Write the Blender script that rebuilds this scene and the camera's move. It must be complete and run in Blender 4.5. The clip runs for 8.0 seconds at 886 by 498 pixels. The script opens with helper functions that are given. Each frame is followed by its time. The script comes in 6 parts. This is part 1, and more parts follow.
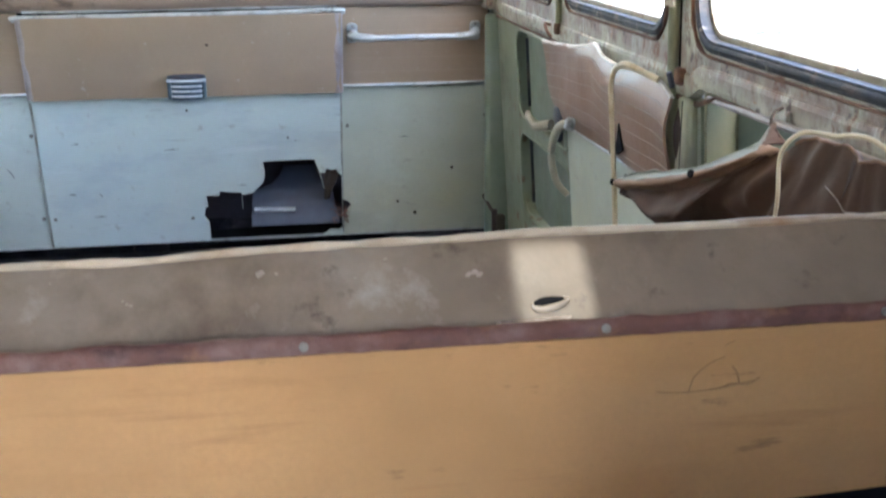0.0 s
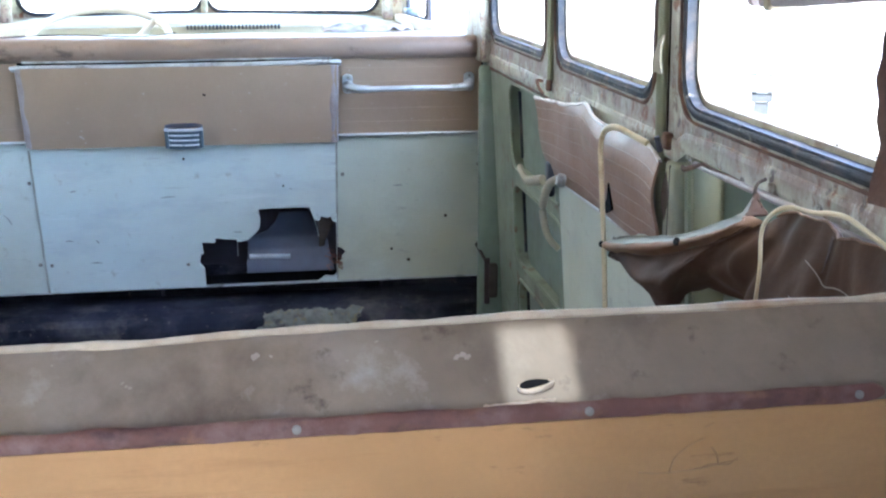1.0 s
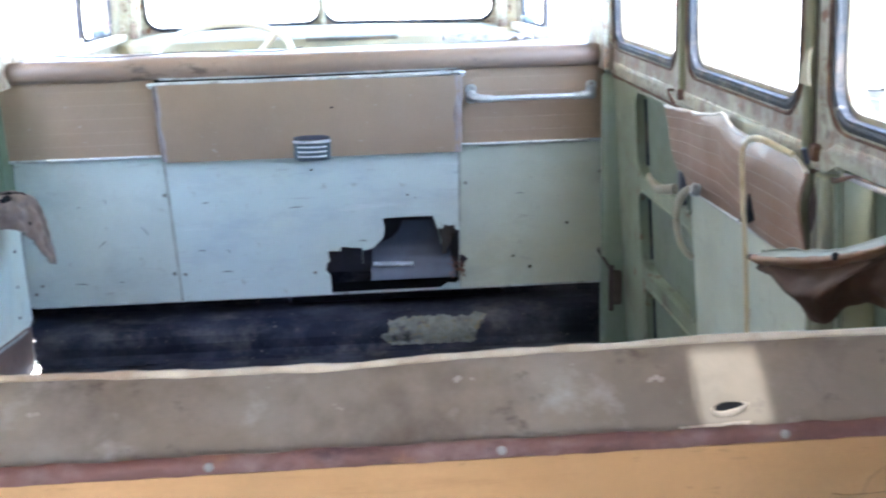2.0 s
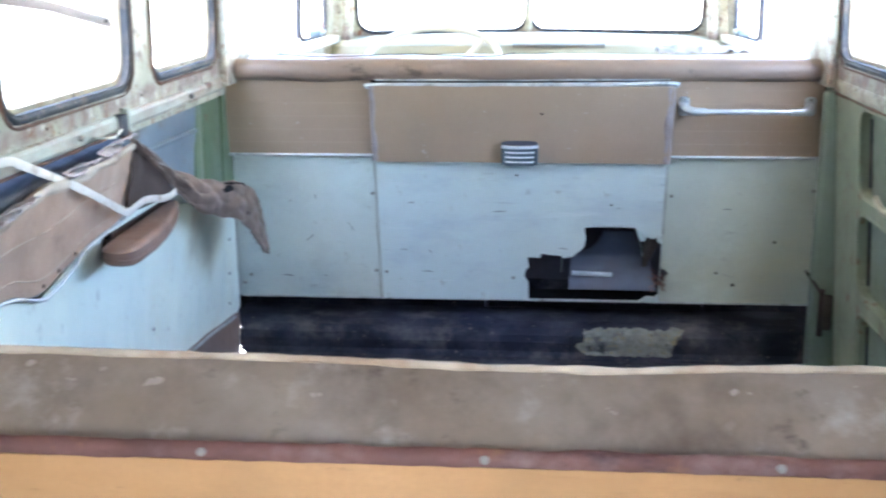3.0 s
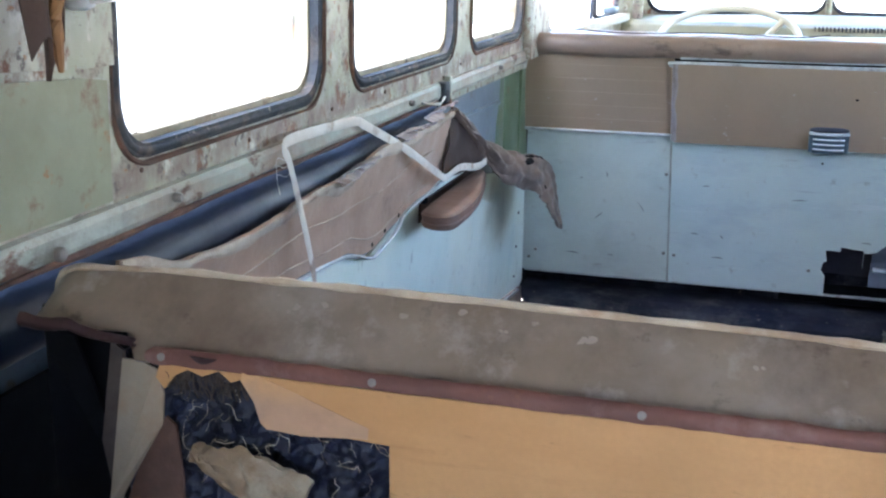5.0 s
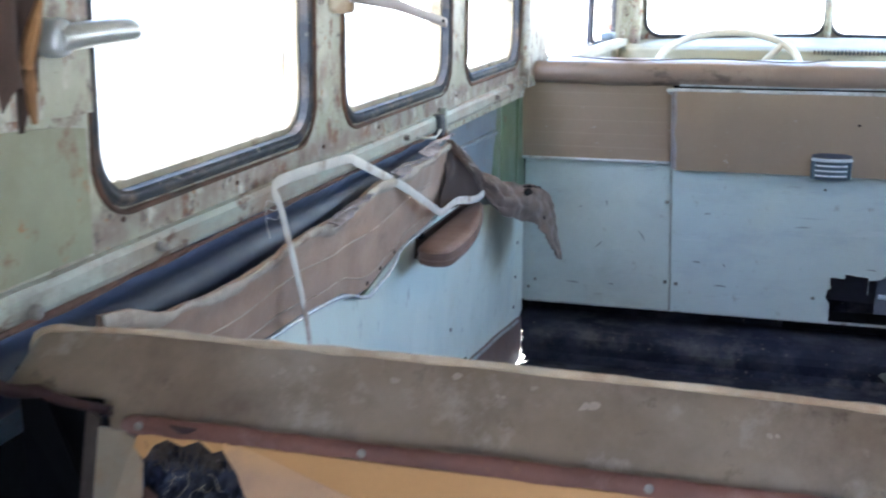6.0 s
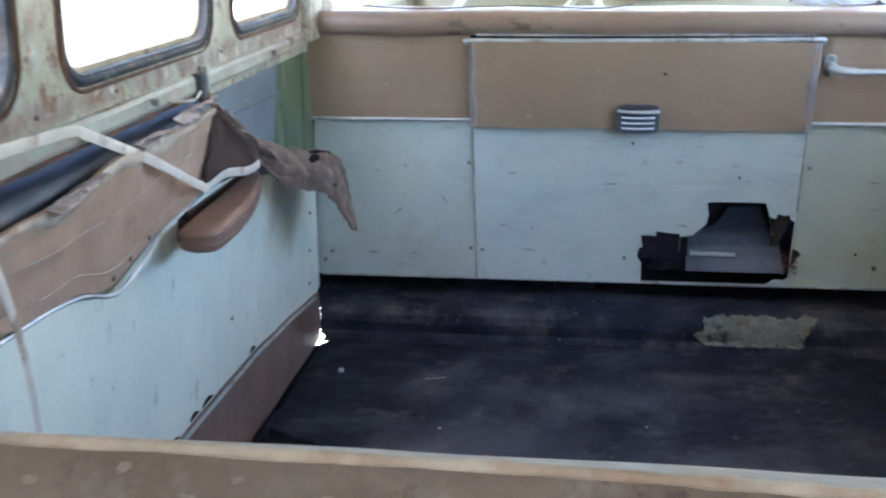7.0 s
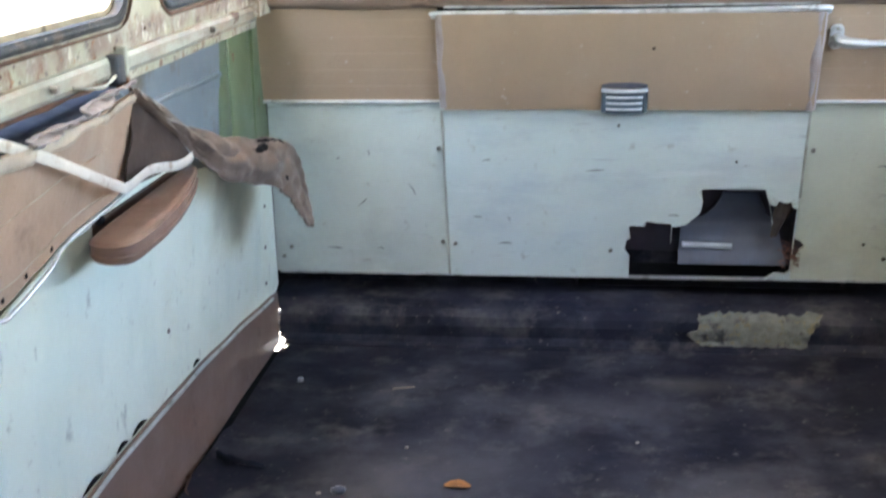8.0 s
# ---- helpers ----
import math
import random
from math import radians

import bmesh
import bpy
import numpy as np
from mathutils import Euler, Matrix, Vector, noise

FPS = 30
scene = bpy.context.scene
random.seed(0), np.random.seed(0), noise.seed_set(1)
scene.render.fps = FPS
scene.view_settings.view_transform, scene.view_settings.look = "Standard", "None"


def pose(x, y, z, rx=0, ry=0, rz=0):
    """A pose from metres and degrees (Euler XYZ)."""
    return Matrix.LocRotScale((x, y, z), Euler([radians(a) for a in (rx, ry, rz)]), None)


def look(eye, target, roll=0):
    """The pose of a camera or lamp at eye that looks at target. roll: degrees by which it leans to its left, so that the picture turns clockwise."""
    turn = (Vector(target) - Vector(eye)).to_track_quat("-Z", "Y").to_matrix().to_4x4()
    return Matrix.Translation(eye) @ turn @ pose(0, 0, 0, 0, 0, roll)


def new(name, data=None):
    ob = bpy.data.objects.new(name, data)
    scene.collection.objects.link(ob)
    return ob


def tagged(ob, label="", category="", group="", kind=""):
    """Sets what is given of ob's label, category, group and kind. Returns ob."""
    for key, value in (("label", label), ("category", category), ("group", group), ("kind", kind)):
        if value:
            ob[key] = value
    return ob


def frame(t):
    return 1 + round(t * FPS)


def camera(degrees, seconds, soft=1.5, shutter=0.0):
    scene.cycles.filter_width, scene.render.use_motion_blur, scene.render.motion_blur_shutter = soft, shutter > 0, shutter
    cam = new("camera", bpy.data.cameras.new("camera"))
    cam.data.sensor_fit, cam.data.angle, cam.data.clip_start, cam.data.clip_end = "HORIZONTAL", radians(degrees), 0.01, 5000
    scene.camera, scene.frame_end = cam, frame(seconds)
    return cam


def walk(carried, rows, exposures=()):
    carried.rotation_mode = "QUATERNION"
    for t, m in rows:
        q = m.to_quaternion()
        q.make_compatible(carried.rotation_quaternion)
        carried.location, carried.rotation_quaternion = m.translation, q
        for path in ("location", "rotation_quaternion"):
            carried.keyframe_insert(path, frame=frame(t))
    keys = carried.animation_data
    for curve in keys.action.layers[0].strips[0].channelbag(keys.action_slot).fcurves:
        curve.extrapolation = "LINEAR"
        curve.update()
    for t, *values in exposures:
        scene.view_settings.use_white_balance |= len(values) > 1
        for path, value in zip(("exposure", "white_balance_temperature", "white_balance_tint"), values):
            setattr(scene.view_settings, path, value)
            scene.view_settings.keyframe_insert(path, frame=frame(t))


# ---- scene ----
cam = camera(42.5, 8.0, soft=2.1, shutter=0.5)
PATH = [
    (0, (0.195, -0.477, 0.976), (0.482, 1.418, 0.405), -0.4),
    (0.5, (0.194, -0.488, 1.002), (0.475, 1.425, 0.493), -0.7),
    (0.8, (0.1953, -0.4927, 1.022), (0.4891, 1.4184, 0.484), -0.3),
    (1, (0.196, -0.495, 1.016), (0.495, 1.415, 0.504), -0.0),
    (1.2, (0.194, -0.497, 1.021), (0.479, 1.417, 0.517), -0.1),
    (2.3, (0.102, -0.512, 1.044), (0.145, 1.423, 0.537), -1.3),
    (2.5, (0.094, -0.504, 1.039), (0.072, 1.432, 0.539), -0.6),
    (3, (0.047, -0.513, 1.039), (-0.12, 1.419, 0.55), -0.4),
    (3.5, (0.0, -0.518, 1.038), (-0.301, 1.398, 0.549), -0.2),
    (4, (-0.044, -0.524, 1.024), (-0.485, 1.359, 0.511), 0.2),
    (4.5, (-0.077, -0.529, 1.023), (-0.6, 1.331, 0.509), 0.2),
    (4.7, (-0.091, -0.528, 1.018), (-0.633, 1.325, 0.495), 0.4),
    (5.8, (-0.112, -0.506, 1.034), (-0.699, 1.343, 0.548), 0.1),
    (6, (-0.113, -0.476, 1.035), (-0.676, 1.381, 0.553), -0.3),
    (6.5, (-0.103, -0.358, 1.029), (-0.538, 1.519, 0.493), 1.2),
    (6.7, (-0.1035, -0.3028, 1.0222), (-0.4516, 1.5897, 0.469), 1.7),
    (7, (-0.11, -0.213, 1.001), (-0.361, 1.692, 0.444), -0.6),
    (7.2, (-0.12, -0.1499, 0.9715), (-0.3561, 1.75, 0.4275), -1.1),
    (7.5, (-0.13, -0.063, 0.957), (-0.364, 1.83, 0.355), -1.4),
    (7.8, (-0.1166, 0.028, 0.963), (-0.3489, 1.922, 0.336), -1.25),
    (8, (-0.099, 0.037, 0.971), (-0.329, 1.932, 0.374), -1.2),
]
walk(cam, [(t, look(eye, target, roll)) for t, eye, target, roll in PATH], exposures=[(0.0, 5.17, 6050, 10), (0.5, 5.26, 5700, 10), (1.0, 5.27, 5550, 10), (2.5, 5.46, 5700, 10), (3.5, 5.26, 5700, 10), (4.5, 4.92, 5720, 10), (6.0, 4.73, 5700, 10), (6.5, 4.73, 5700, 10), (7.0, 4.81, 5900, 10), (7.5, 4.99, 6150, 10), (8.0, 5.36, 6650, 10)])

# ---- light ----
world = bpy.data.worlds.new("sky")
scene.world = world
world.use_nodes = True
wn = world.node_tree
sky = wn.nodes.new("ShaderNodeTexSky")
sky.sky_type = "NISHITA"
sky.sun_disc = False
SUN_WAY = Vector((0.0, -0.20, 0.60)).normalized()      # towards the sun
sky.sun_elevation = math.asin(SUN_WAY.z)
sky.sun_rotation = math.atan2(SUN_WAY.x, SUN_WAY.y)
sky.dust_density = 3.0
wn.links.new(sky.outputs[0], wn.nodes["Background"].inputs[0])
wn.nodes["Background"].inputs[1].default_value = 0.15
sun = new("sun", bpy.data.lights.new("sun", "SUN"))
sun.data.energy, sun.data.angle, sun.data.color = 2.8, radians(1.2), (1.0, 0.95, 0.87)
sun.matrix_world = look(SUN_WAY * 20, (0, 0, 0))


# ---- materials ----
def surface(name, base, rough=0.5, metal=0.0, vary=0.18, scale=6.0, grain=90.0, bump=0.15, stains=(), gloss=0.5, ribs=None, spots=()):
    """A worn surface: base colour varied at two scales, then layers of stains.
    stains: (colour, how much 0..1, noise scale, sharpness, stretch xyz, band) with band None or (z low, z high, soft).
    spots: (colour, how much, centre, radii, soft) for single ragged patches of dirt, wear or painted shade."""
    m = bpy.data.materials.new(name)
    m.use_nodes = True
    nt, n = m.node_tree, m.node_tree.nodes
    bsdf = n["Principled BSDF"]
    bsdf.inputs["Metallic"].default_value = metal
    bsdf.inputs["Specular IOR Level"].default_value = gloss
    co = n.new("ShaderNodeTexCoord")

    def noisy(s, detail=4.0, stretch=None, rough_=0.6):
        t = n.new("ShaderNodeTexNoise")
        t.inputs["Scale"].default_value, t.inputs["Detail"].default_value = s, detail
        t.inputs["Roughness"].default_value = rough_
        if stretch:
            mp = n.new("ShaderNodeMapping")
            mp.inputs["Scale"].default_value = stretch
            nt.links.new(co.outputs["Object"], mp.inputs[0])
            nt.links.new(mp.outputs[0], t.inputs["Vector"])
        else:
            nt.links.new(co.outputs["Object"], t.inputs["Vector"])
        return t.outputs["Fac"]

    def ramped(fac, low, high):
        r = n.new("ShaderNodeMapRange")
        r.inputs[1].default_value, r.inputs[2].default_value = low, high
        nt.links.new(fac, r.inputs[0])
        return r.outputs[0]

    def times(a, b):
        x = n.new("ShaderNodeMath")
        x.operation = "MULTIPLY"
        nt.links.new(a, x.inputs[0])
        nt.links.new(b, x.inputs[1]) if not isinstance(b, float) else setattr(x.inputs[1], "default_value", b)
        return x.outputs[0]

    def mixed(fac, a, b):
        x = n.new("ShaderNodeMix")
        x.data_type = "RGBA"
        nt.links.new(fac, x.inputs[0])
        for s, v in ((x.inputs[6], a), (x.inputs[7], b)):
            if isinstance(v, tuple):
                s.default_value = (*v, 1)
            else:
                nt.links.new(v, s)
        return x.outputs[2]

    big = ramped(noisy(scale, 3), 0.3, 0.7)
    fine = ramped(noisy(grain, 3), 0.3, 0.7)
    dark, light = (tuple(min(1, c * k) for c in base) for k in (1 - vary, 1 + vary))
    col = mixed(big, dark, light)
    col = mixed(times(fine, 0.35), col, tuple(c * (1 - vary) for c in base))
    rgh = ramped(noisy(scale * 2.3, 4), 0.2, 0.8)
    for colour, amount, s, sharp, stretch, band in stains:
        cut = 0.68 - 0.42 * amount
        fac = ramped(noisy(s, 6, stretch, 0.65), cut, cut + sharp)
        if band:
            sep = n.new("ShaderNodeSeparateXYZ")
            nt.links.new(co.outputs["Object"], sep.inputs[0])
            lo, hi, soft = band
            fac = times(fac, times(ramped(sep.outputs[2], lo - soft, lo + soft), ramped(sep.outputs[2], hi + soft, hi - soft)))
        col = mixed(fac, col, colour)
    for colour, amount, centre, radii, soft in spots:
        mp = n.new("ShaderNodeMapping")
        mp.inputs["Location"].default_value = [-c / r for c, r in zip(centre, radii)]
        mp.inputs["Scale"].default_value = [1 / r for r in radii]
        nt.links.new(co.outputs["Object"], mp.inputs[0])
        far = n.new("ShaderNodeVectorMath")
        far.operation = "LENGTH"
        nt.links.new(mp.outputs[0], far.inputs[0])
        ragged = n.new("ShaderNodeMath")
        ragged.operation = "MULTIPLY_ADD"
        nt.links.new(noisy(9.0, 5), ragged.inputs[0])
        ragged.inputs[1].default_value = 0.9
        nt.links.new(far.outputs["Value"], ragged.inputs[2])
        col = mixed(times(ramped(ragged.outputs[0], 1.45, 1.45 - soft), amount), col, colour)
    nt.links.new(col, bsdf.inputs["Base Color"])
    rr = n.new("ShaderNodeMapRange")
    rr.inputs[3].default_value, rr.inputs[4].default_value = max(0.03, rough - 0.12), min(1, rough + 0.12)
    nt.links.new(rgh, rr.inputs[0])
    nt.links.new(rr.outputs[0], bsdf.inputs["Roughness"])
    b = n.new("ShaderNodeBump")
    b.inputs["Strength"].default_value, b.inputs["Distance"].default_value = bump, 0.004
    height = noisy(grain * 0.6, 5)
    if ribs:                                       # fine pressed ribs: (direction, scale, share of the relief)
        wv = n.new("ShaderNodeTexWave")
        wv.bands_direction, (wv.inputs["Scale"].default_value, share) = ribs[0], ribs[1:]
        wv.inputs["Distortion"].default_value = 0.6
        nt.links.new(co.outputs["Object"], wv.inputs["Vector"])
        fm = n.new("ShaderNodeMix")
        fm.inputs[0].default_value = share
        nt.links.new(height, fm.inputs[2])
        nt.links.new(wv.outputs["Fac"], fm.inputs[3])
        height = fm.outputs[0]
    nt.links.new(height, b.inputs["Height"])
    nt.links.new(b.outputs[0], bsdf.inputs["Normal"])
    return m


RUST, DIRT, SOOT = (0.17, 0.065, 0.03), (0.12, 0.10, 0.075), (0.03, 0.028, 0.028)
M = {
    "board": surface("painted hardboard", (0.595, 0.665, 0.645), 0.40, vary=0.08, scale=3.0, bump=0.04, stains=(
        ((0.44, 0.50, 0.53), 0.44, 4.5, 0.25, (0.7, 1, 2), None), ((0.60, 0.62, 0.58), 0.40, 3, 0.3, (0.6, 1, 1.6), None),
        ((0.72, 0.76, 0.75), 0.24, 8, 0.2, (0.4, 1, 4), None), ((0.36, 0.39, 0.41), 0.18, 12, 0.14, (0.5, 1, 5), None), ((0.34, 0.33, 0.29), 0.13, 26, 0.16, None, None))),
    "board_l": surface("greenish painted hardboard", (0.58, 0.635, 0.595), 0.42, vary=0.10, scale=3.5, bump=0.05, stains=(
        ((0.44, 0.49, 0.47), 0.40, 5, 0.3, (1, 1, 1.5), None), ((0.58, 0.57, 0.46), 0.36, 2.4, 0.3, None, None),
        ((0.36, 0.37, 0.35), 0.14, 14, 0.14, (0.7, 1, 3), None), ((0.34, 0.33, 0.29), 0.13, 26, 0.16, None, None))),
    # yellowed; base also darkened a little for the weaker light on the right
    "board_r": surface("yellowed painted hardboard", (0.54, 0.575, 0.495), 0.42, vary=0.12, scale=3.5, bump=0.05, stains=(
        ((0.42, 0.45, 0.38), 0.46, 4, 0.3, (1, 1, 1.3), None), ((0.58, 0.56, 0.40), 0.42, 2.4, 0.3, None, None),
        ((0.34, 0.34, 0.30), 0.16, 13, 0.14, (0.8, 1, 3), None), ((0.34, 0.33, 0.29), 0.13, 26, 0.16, None, None))),
    # base lightened in place of the light that falls on the left wall
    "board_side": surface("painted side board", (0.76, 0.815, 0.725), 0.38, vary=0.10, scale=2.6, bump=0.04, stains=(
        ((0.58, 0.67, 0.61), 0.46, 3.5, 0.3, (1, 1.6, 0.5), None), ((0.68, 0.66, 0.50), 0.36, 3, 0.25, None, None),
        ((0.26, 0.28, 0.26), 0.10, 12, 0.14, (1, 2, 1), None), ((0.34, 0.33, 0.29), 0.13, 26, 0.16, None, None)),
        # dark spots paint the shade of strip and armrest, with a yellowish stain rim
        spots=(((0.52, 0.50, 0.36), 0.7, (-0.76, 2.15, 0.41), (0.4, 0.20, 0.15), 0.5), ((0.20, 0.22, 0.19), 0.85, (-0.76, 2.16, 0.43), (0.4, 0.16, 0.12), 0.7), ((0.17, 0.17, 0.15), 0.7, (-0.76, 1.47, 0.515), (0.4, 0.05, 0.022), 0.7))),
    "vinyl": surface("brown vinyl", (0.275, 0.172, 0.122), 0.40, vary=0.14, scale=7, grain=160, bump=0.22, stains=(
        ((0.34, 0.26, 0.20), 0.30, 6, 0.25, None, None), ((0.15, 0.095, 0.07), 0.10, 15, 0.12, None, None))),
    "vinyl_roll": surface("wrinkled taupe vinyl", (0.25, 0.178, 0.136), 0.42, vary=0.12, scale=6, grain=140, bump=0.15, stains=(
        ((0.35, 0.27, 0.225), 0.34, 5, 0.25, (1, 1, 0.4), None), ((0.13, 0.09, 0.07), 0.22, 16, 0.08, (0.6, 1, 1), None))),
    "vinyl_bulk": surface("tan ribbed vinyl", (0.35, 0.252, 0.176), 0.42, vary=0.08, scale=5, grain=140, bump=0.12, stains=(
        ((0.38, 0.29, 0.21), 0.34, 4, 0.25, (1, 1, 0.4), None), ((0.29, 0.20, 0.14), 0.30, 3, 0.3, (1, 1, 0.6), None), ((0.50, 0.44, 0.38), 0.02, 34, 0.03, (1, 1, 2), None))),
    "scrap": surface("torn tan padding", (0.24, 0.165, 0.10), 0.9, vary=0.3, scale=25, grain=200, bump=0.6, stains=(
        ((0.34, 0.28, 0.20), 0.36, 18, 0.15, None, None), ((0.11, 0.07, 0.045), 0.26, 22, 0.1, None, None))),
    "lip": surface("dark red-black torn edge", (0.032, 0.012, 0.012), 0.7, vary=0.3, scale=30, bump=0.4),
    "fringe": surface("dark frayed fibre", (0.058, 0.042, 0.034), 0.9, vary=0.3, scale=30, bump=0.3),
    "boardgrey": surface("weathered grey boards", (0.035, 0.036, 0.038), 0.9, vary=0.2, scale=8, bump=0.3),
    # darker copy of the brown vinyl: the drooping flap's shade is in the colour
    "vinyl_shaded": surface("brown vinyl with shade in it", (0.068, 0.036, 0.020), 0.65, vary=0.14, scale=7, grain=160, bump=0.22, gloss=0.16, stains=(
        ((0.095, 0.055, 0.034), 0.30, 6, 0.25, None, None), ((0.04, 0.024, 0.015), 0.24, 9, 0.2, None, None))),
    "vinyl_worn": surface("worn tan vinyl roll", (0.20, 0.115, 0.066), 0.62, vary=0.16, scale=10, grain=150, bump=0.2, gloss=0.2, stains=(
        ((0.27, 0.175, 0.11), 0.40, 9, 0.2, None, None), ((0.12, 0.075, 0.05), 0.20, 14, 0.15, None, None))),
    "backing": surface("grey-green cloth backing", (0.15, 0.155, 0.125), 0.85, vary=0.15, scale=9, grain=200, bump=0.3, stains=(
        ((0.16, 0.15, 0.12), 0.30, 10, 0.2, None, None),)),
    "panel": surface("olive paint with rust spots", (0.27, 0.275, 0.185), 0.5, vary=0.18, scale=6, bump=0.16, stains=(
        ((0.36, 0.35, 0.27), 0.36, 5, 0.25, None, None), ((0.20, 0.19, 0.11), 0.34, 7, 0.25, None, None), (RUST, 0.30, 16, 0.12, None, None), ((0.30, 0.14, 0.055), 0.14, 34, 0.08, None, None))),
    # near-black colour that stands for shade on the steel behind the torn vinyl
    "felt": surface("navy-black pocket shade", (0.010, 0.015, 0.036), 0.48, vary=0.3, scale=9, grain=140, bump=0.08, gloss=0.4),
    "horn": surface("yellowed grey plastic", (0.36, 0.33, 0.255), 0.45, vary=0.12, scale=14, bump=0.08, stains=(
        ((0.24, 0.20, 0.14), 0.30, 14, 0.15, None, None),)),
    "channel": surface("grimy tan window channel", (0.36, 0.31, 0.22), 0.8, vary=0.25, scale=18, bump=0.4, stains=(
        ((0.20, 0.12, 0.07), 0.34, 16, 0.15, None, None), ((0.07, 0.06, 0.05), 0.20, 30, 0.1, None, None))),
    "seam": surface("grimy seam strip", (0.36, 0.375, 0.335), 0.5, vary=0.2, scale=14, bump=0.1, stains=(
        ((0.22, 0.19, 0.14), 0.40, 12, 0.2, None, None),)),
    "tray": surface("tarnished silver-blue metal", (0.52, 0.57, 0.62), 0.34, metal=0.35, vary=0.2, scale=30, bump=0.08),
    "duct": surface("dusty blue-grey steel", (0.085, 0.098, 0.138), 0.45, vary=0.22, scale=9, bump=0.06, stains=(
        ((0.09, 0.09, 0.12), 0.34, 7, 0.25, None, None),)),
    # lighter copy of the brown vinyl: light on the left side is in the colour
    "vinyl_left": surface("lightened tan vinyl", (0.42, 0.288, 0.212), 0.42, vary=0.14, scale=7, grain=160, bump=0.22, stains=(
        ((0.44, 0.34, 0.27), 0.32, 6, 0.25, None, None), ((0.20, 0.125, 0.09), 0.14, 11, 0.18, None, None))),
    "tassel": surface("rust-orange cloth", (0.29, 0.155, 0.07), 0.9, vary=0.3, scale=25, bump=0.4),
    "olive": surface("dull olive paint", (0.195, 0.195, 0.115), 0.5, vary=0.16, scale=6, bump=0.08, stains=(
        ((0.28, 0.27, 0.18), 0.32, 6, 0.25, (1, 1, 0.4), None), (DIRT, 0.3, 10, 0.15, (1, 1, 0.5), None))),
    # plum dark of the broken hole's inside: its shade is put into the colour
    "shade": surface("dark plum hole shade", (0.050, 0.042, 0.060), 0.6, vary=0.25, scale=10, bump=0.08),
    "vinyl_kick": surface("mauve-brown vinyl", (0.215, 0.140, 0.114), 0.45, vary=0.14, scale=6, grain=150, bump=0.15, stains=(
        ((0.28, 0.20, 0.18), 0.34, 5, 0.25, (1, 0.6, 1), None), ((0.10, 0.065, 0.055), 0.12, 15, 0.1, None, None))),
    # dark blotches put the shade of the strip's creases into the colour
    "vinyl_strip": surface("dark-blotched curled vinyl", (0.165, 0.115, 0.090), 0.42, vary=0.16, scale=9, grain=150, bump=0.2, stains=(
        ((0.30, 0.22, 0.185), 0.34, 12, 0.2, None, None), ((0.045, 0.030, 0.027), 0.34, 14, 0.16, (1, 1, 1), None))),
    "vinyl_arm": surface("brown armrest vinyl", (0.205, 0.118, 0.088), 0.52, vary=0.12, scale=8, grain=160, bump=0.18, stains=(
        ((0.27, 0.17, 0.135), 0.30, 8, 0.25, None, None),)),
    "edging": surface("grey-lilac vinyl edging", (0.36, 0.31, 0.305), 0.40, vary=0.14, scale=14, bump=0.15, stains=(
        ((0.27, 0.20, 0.18), 0.36, 16, 0.15, None, None),)),
    "scuff": surface("grey scuff mark", (0.20, 0.21, 0.21), 0.8, vary=0.3, scale=40, bump=0.0),
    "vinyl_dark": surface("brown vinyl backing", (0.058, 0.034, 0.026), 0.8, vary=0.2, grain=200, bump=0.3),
    "cloth": surface("frayed cotton backing", (0.50, 0.42, 0.34), 0.9, vary=0.18, scale=14, grain=220, bump=0.4, stains=(
        ((0.24, 0.16, 0.12), 0.35, 12, 0.15, None, None),)),
    # greyish stains also paint the sky's sheen on the seat band
    "seat": surface("mottled taupe seat vinyl", (0.205, 0.160, 0.120), 0.46, vary=0.20, scale=9, grain=130, bump=0.14, stains=(
        ((0.28, 0.245, 0.215), 0.44, 6, 0.28, (0.8, 1, 1), None), ((0.105, 0.074, 0.054), 0.42, 9, 0.25, (1.2, 1, 1), None),
        ((0.37, 0.34, 0.31), 0.24, 15, 0.18, (1, 1, 0.8), None), ((0.085, 0.058, 0.044), 0.16, 34, 0.12, None, None))),
    "piping": surface("worn pale piping", (0.50, 0.42, 0.32), 0.7, vary=0.25, scale=16, bump=0.3, stains=(
        ((0.28, 0.16, 0.09), 0.45, 9, 0.2, (1, 1, 1), None),)),
    "fibre": surface("ochre fibreboard", (0.475, 0.264, 0.113), 0.55, vary=0.18, scale=5, grain=180, bump=0.06, gloss=0.3, stains=(
        ((0.40, 0.205, 0.080), 0.50, 4, 0.3, (0.5, 1, 2.5), None), ((0.34, 0.17, 0.070), 0.22, 10, 0.2, (0.35, 1, 4), None), ((0.26, 0.14, 0.065), 0.12, 26, 0.1, (0.5, 1, 2), None))),
    "redstrip": surface("rusty red strip", (0.140, 0.060, 0.047), 0.7, vary=0.25, scale=20, bump=0.4, stains=(
        ((0.21, 0.13, 0.115), 0.40, 18, 0.2, None, None), ((0.22, 0.105, 0.05), 0.20, 22, 0.14, None, None), ((0.07, 0.03, 0.028), 0.24, 30, 0.12, (0.6, 1, 1), None))),
    "rivet": surface("dull steel rivet", (0.26, 0.24, 0.22), 0.6, metal=0.3, vary=0.2, scale=60, bump=0.1),
    "green": surface("green paint", (0.140, 0.188, 0.108), 0.42, vary=0.14, scale=6, bump=0.06, stains=(
        ((0.18, 0.22, 0.145), 0.30, 5, 0.25, (1, 1, 0.4), None), (RUST, 0.10, 20, 0.06, None, None), (DIRT, 0.2, 12, 0.15, None, None))),
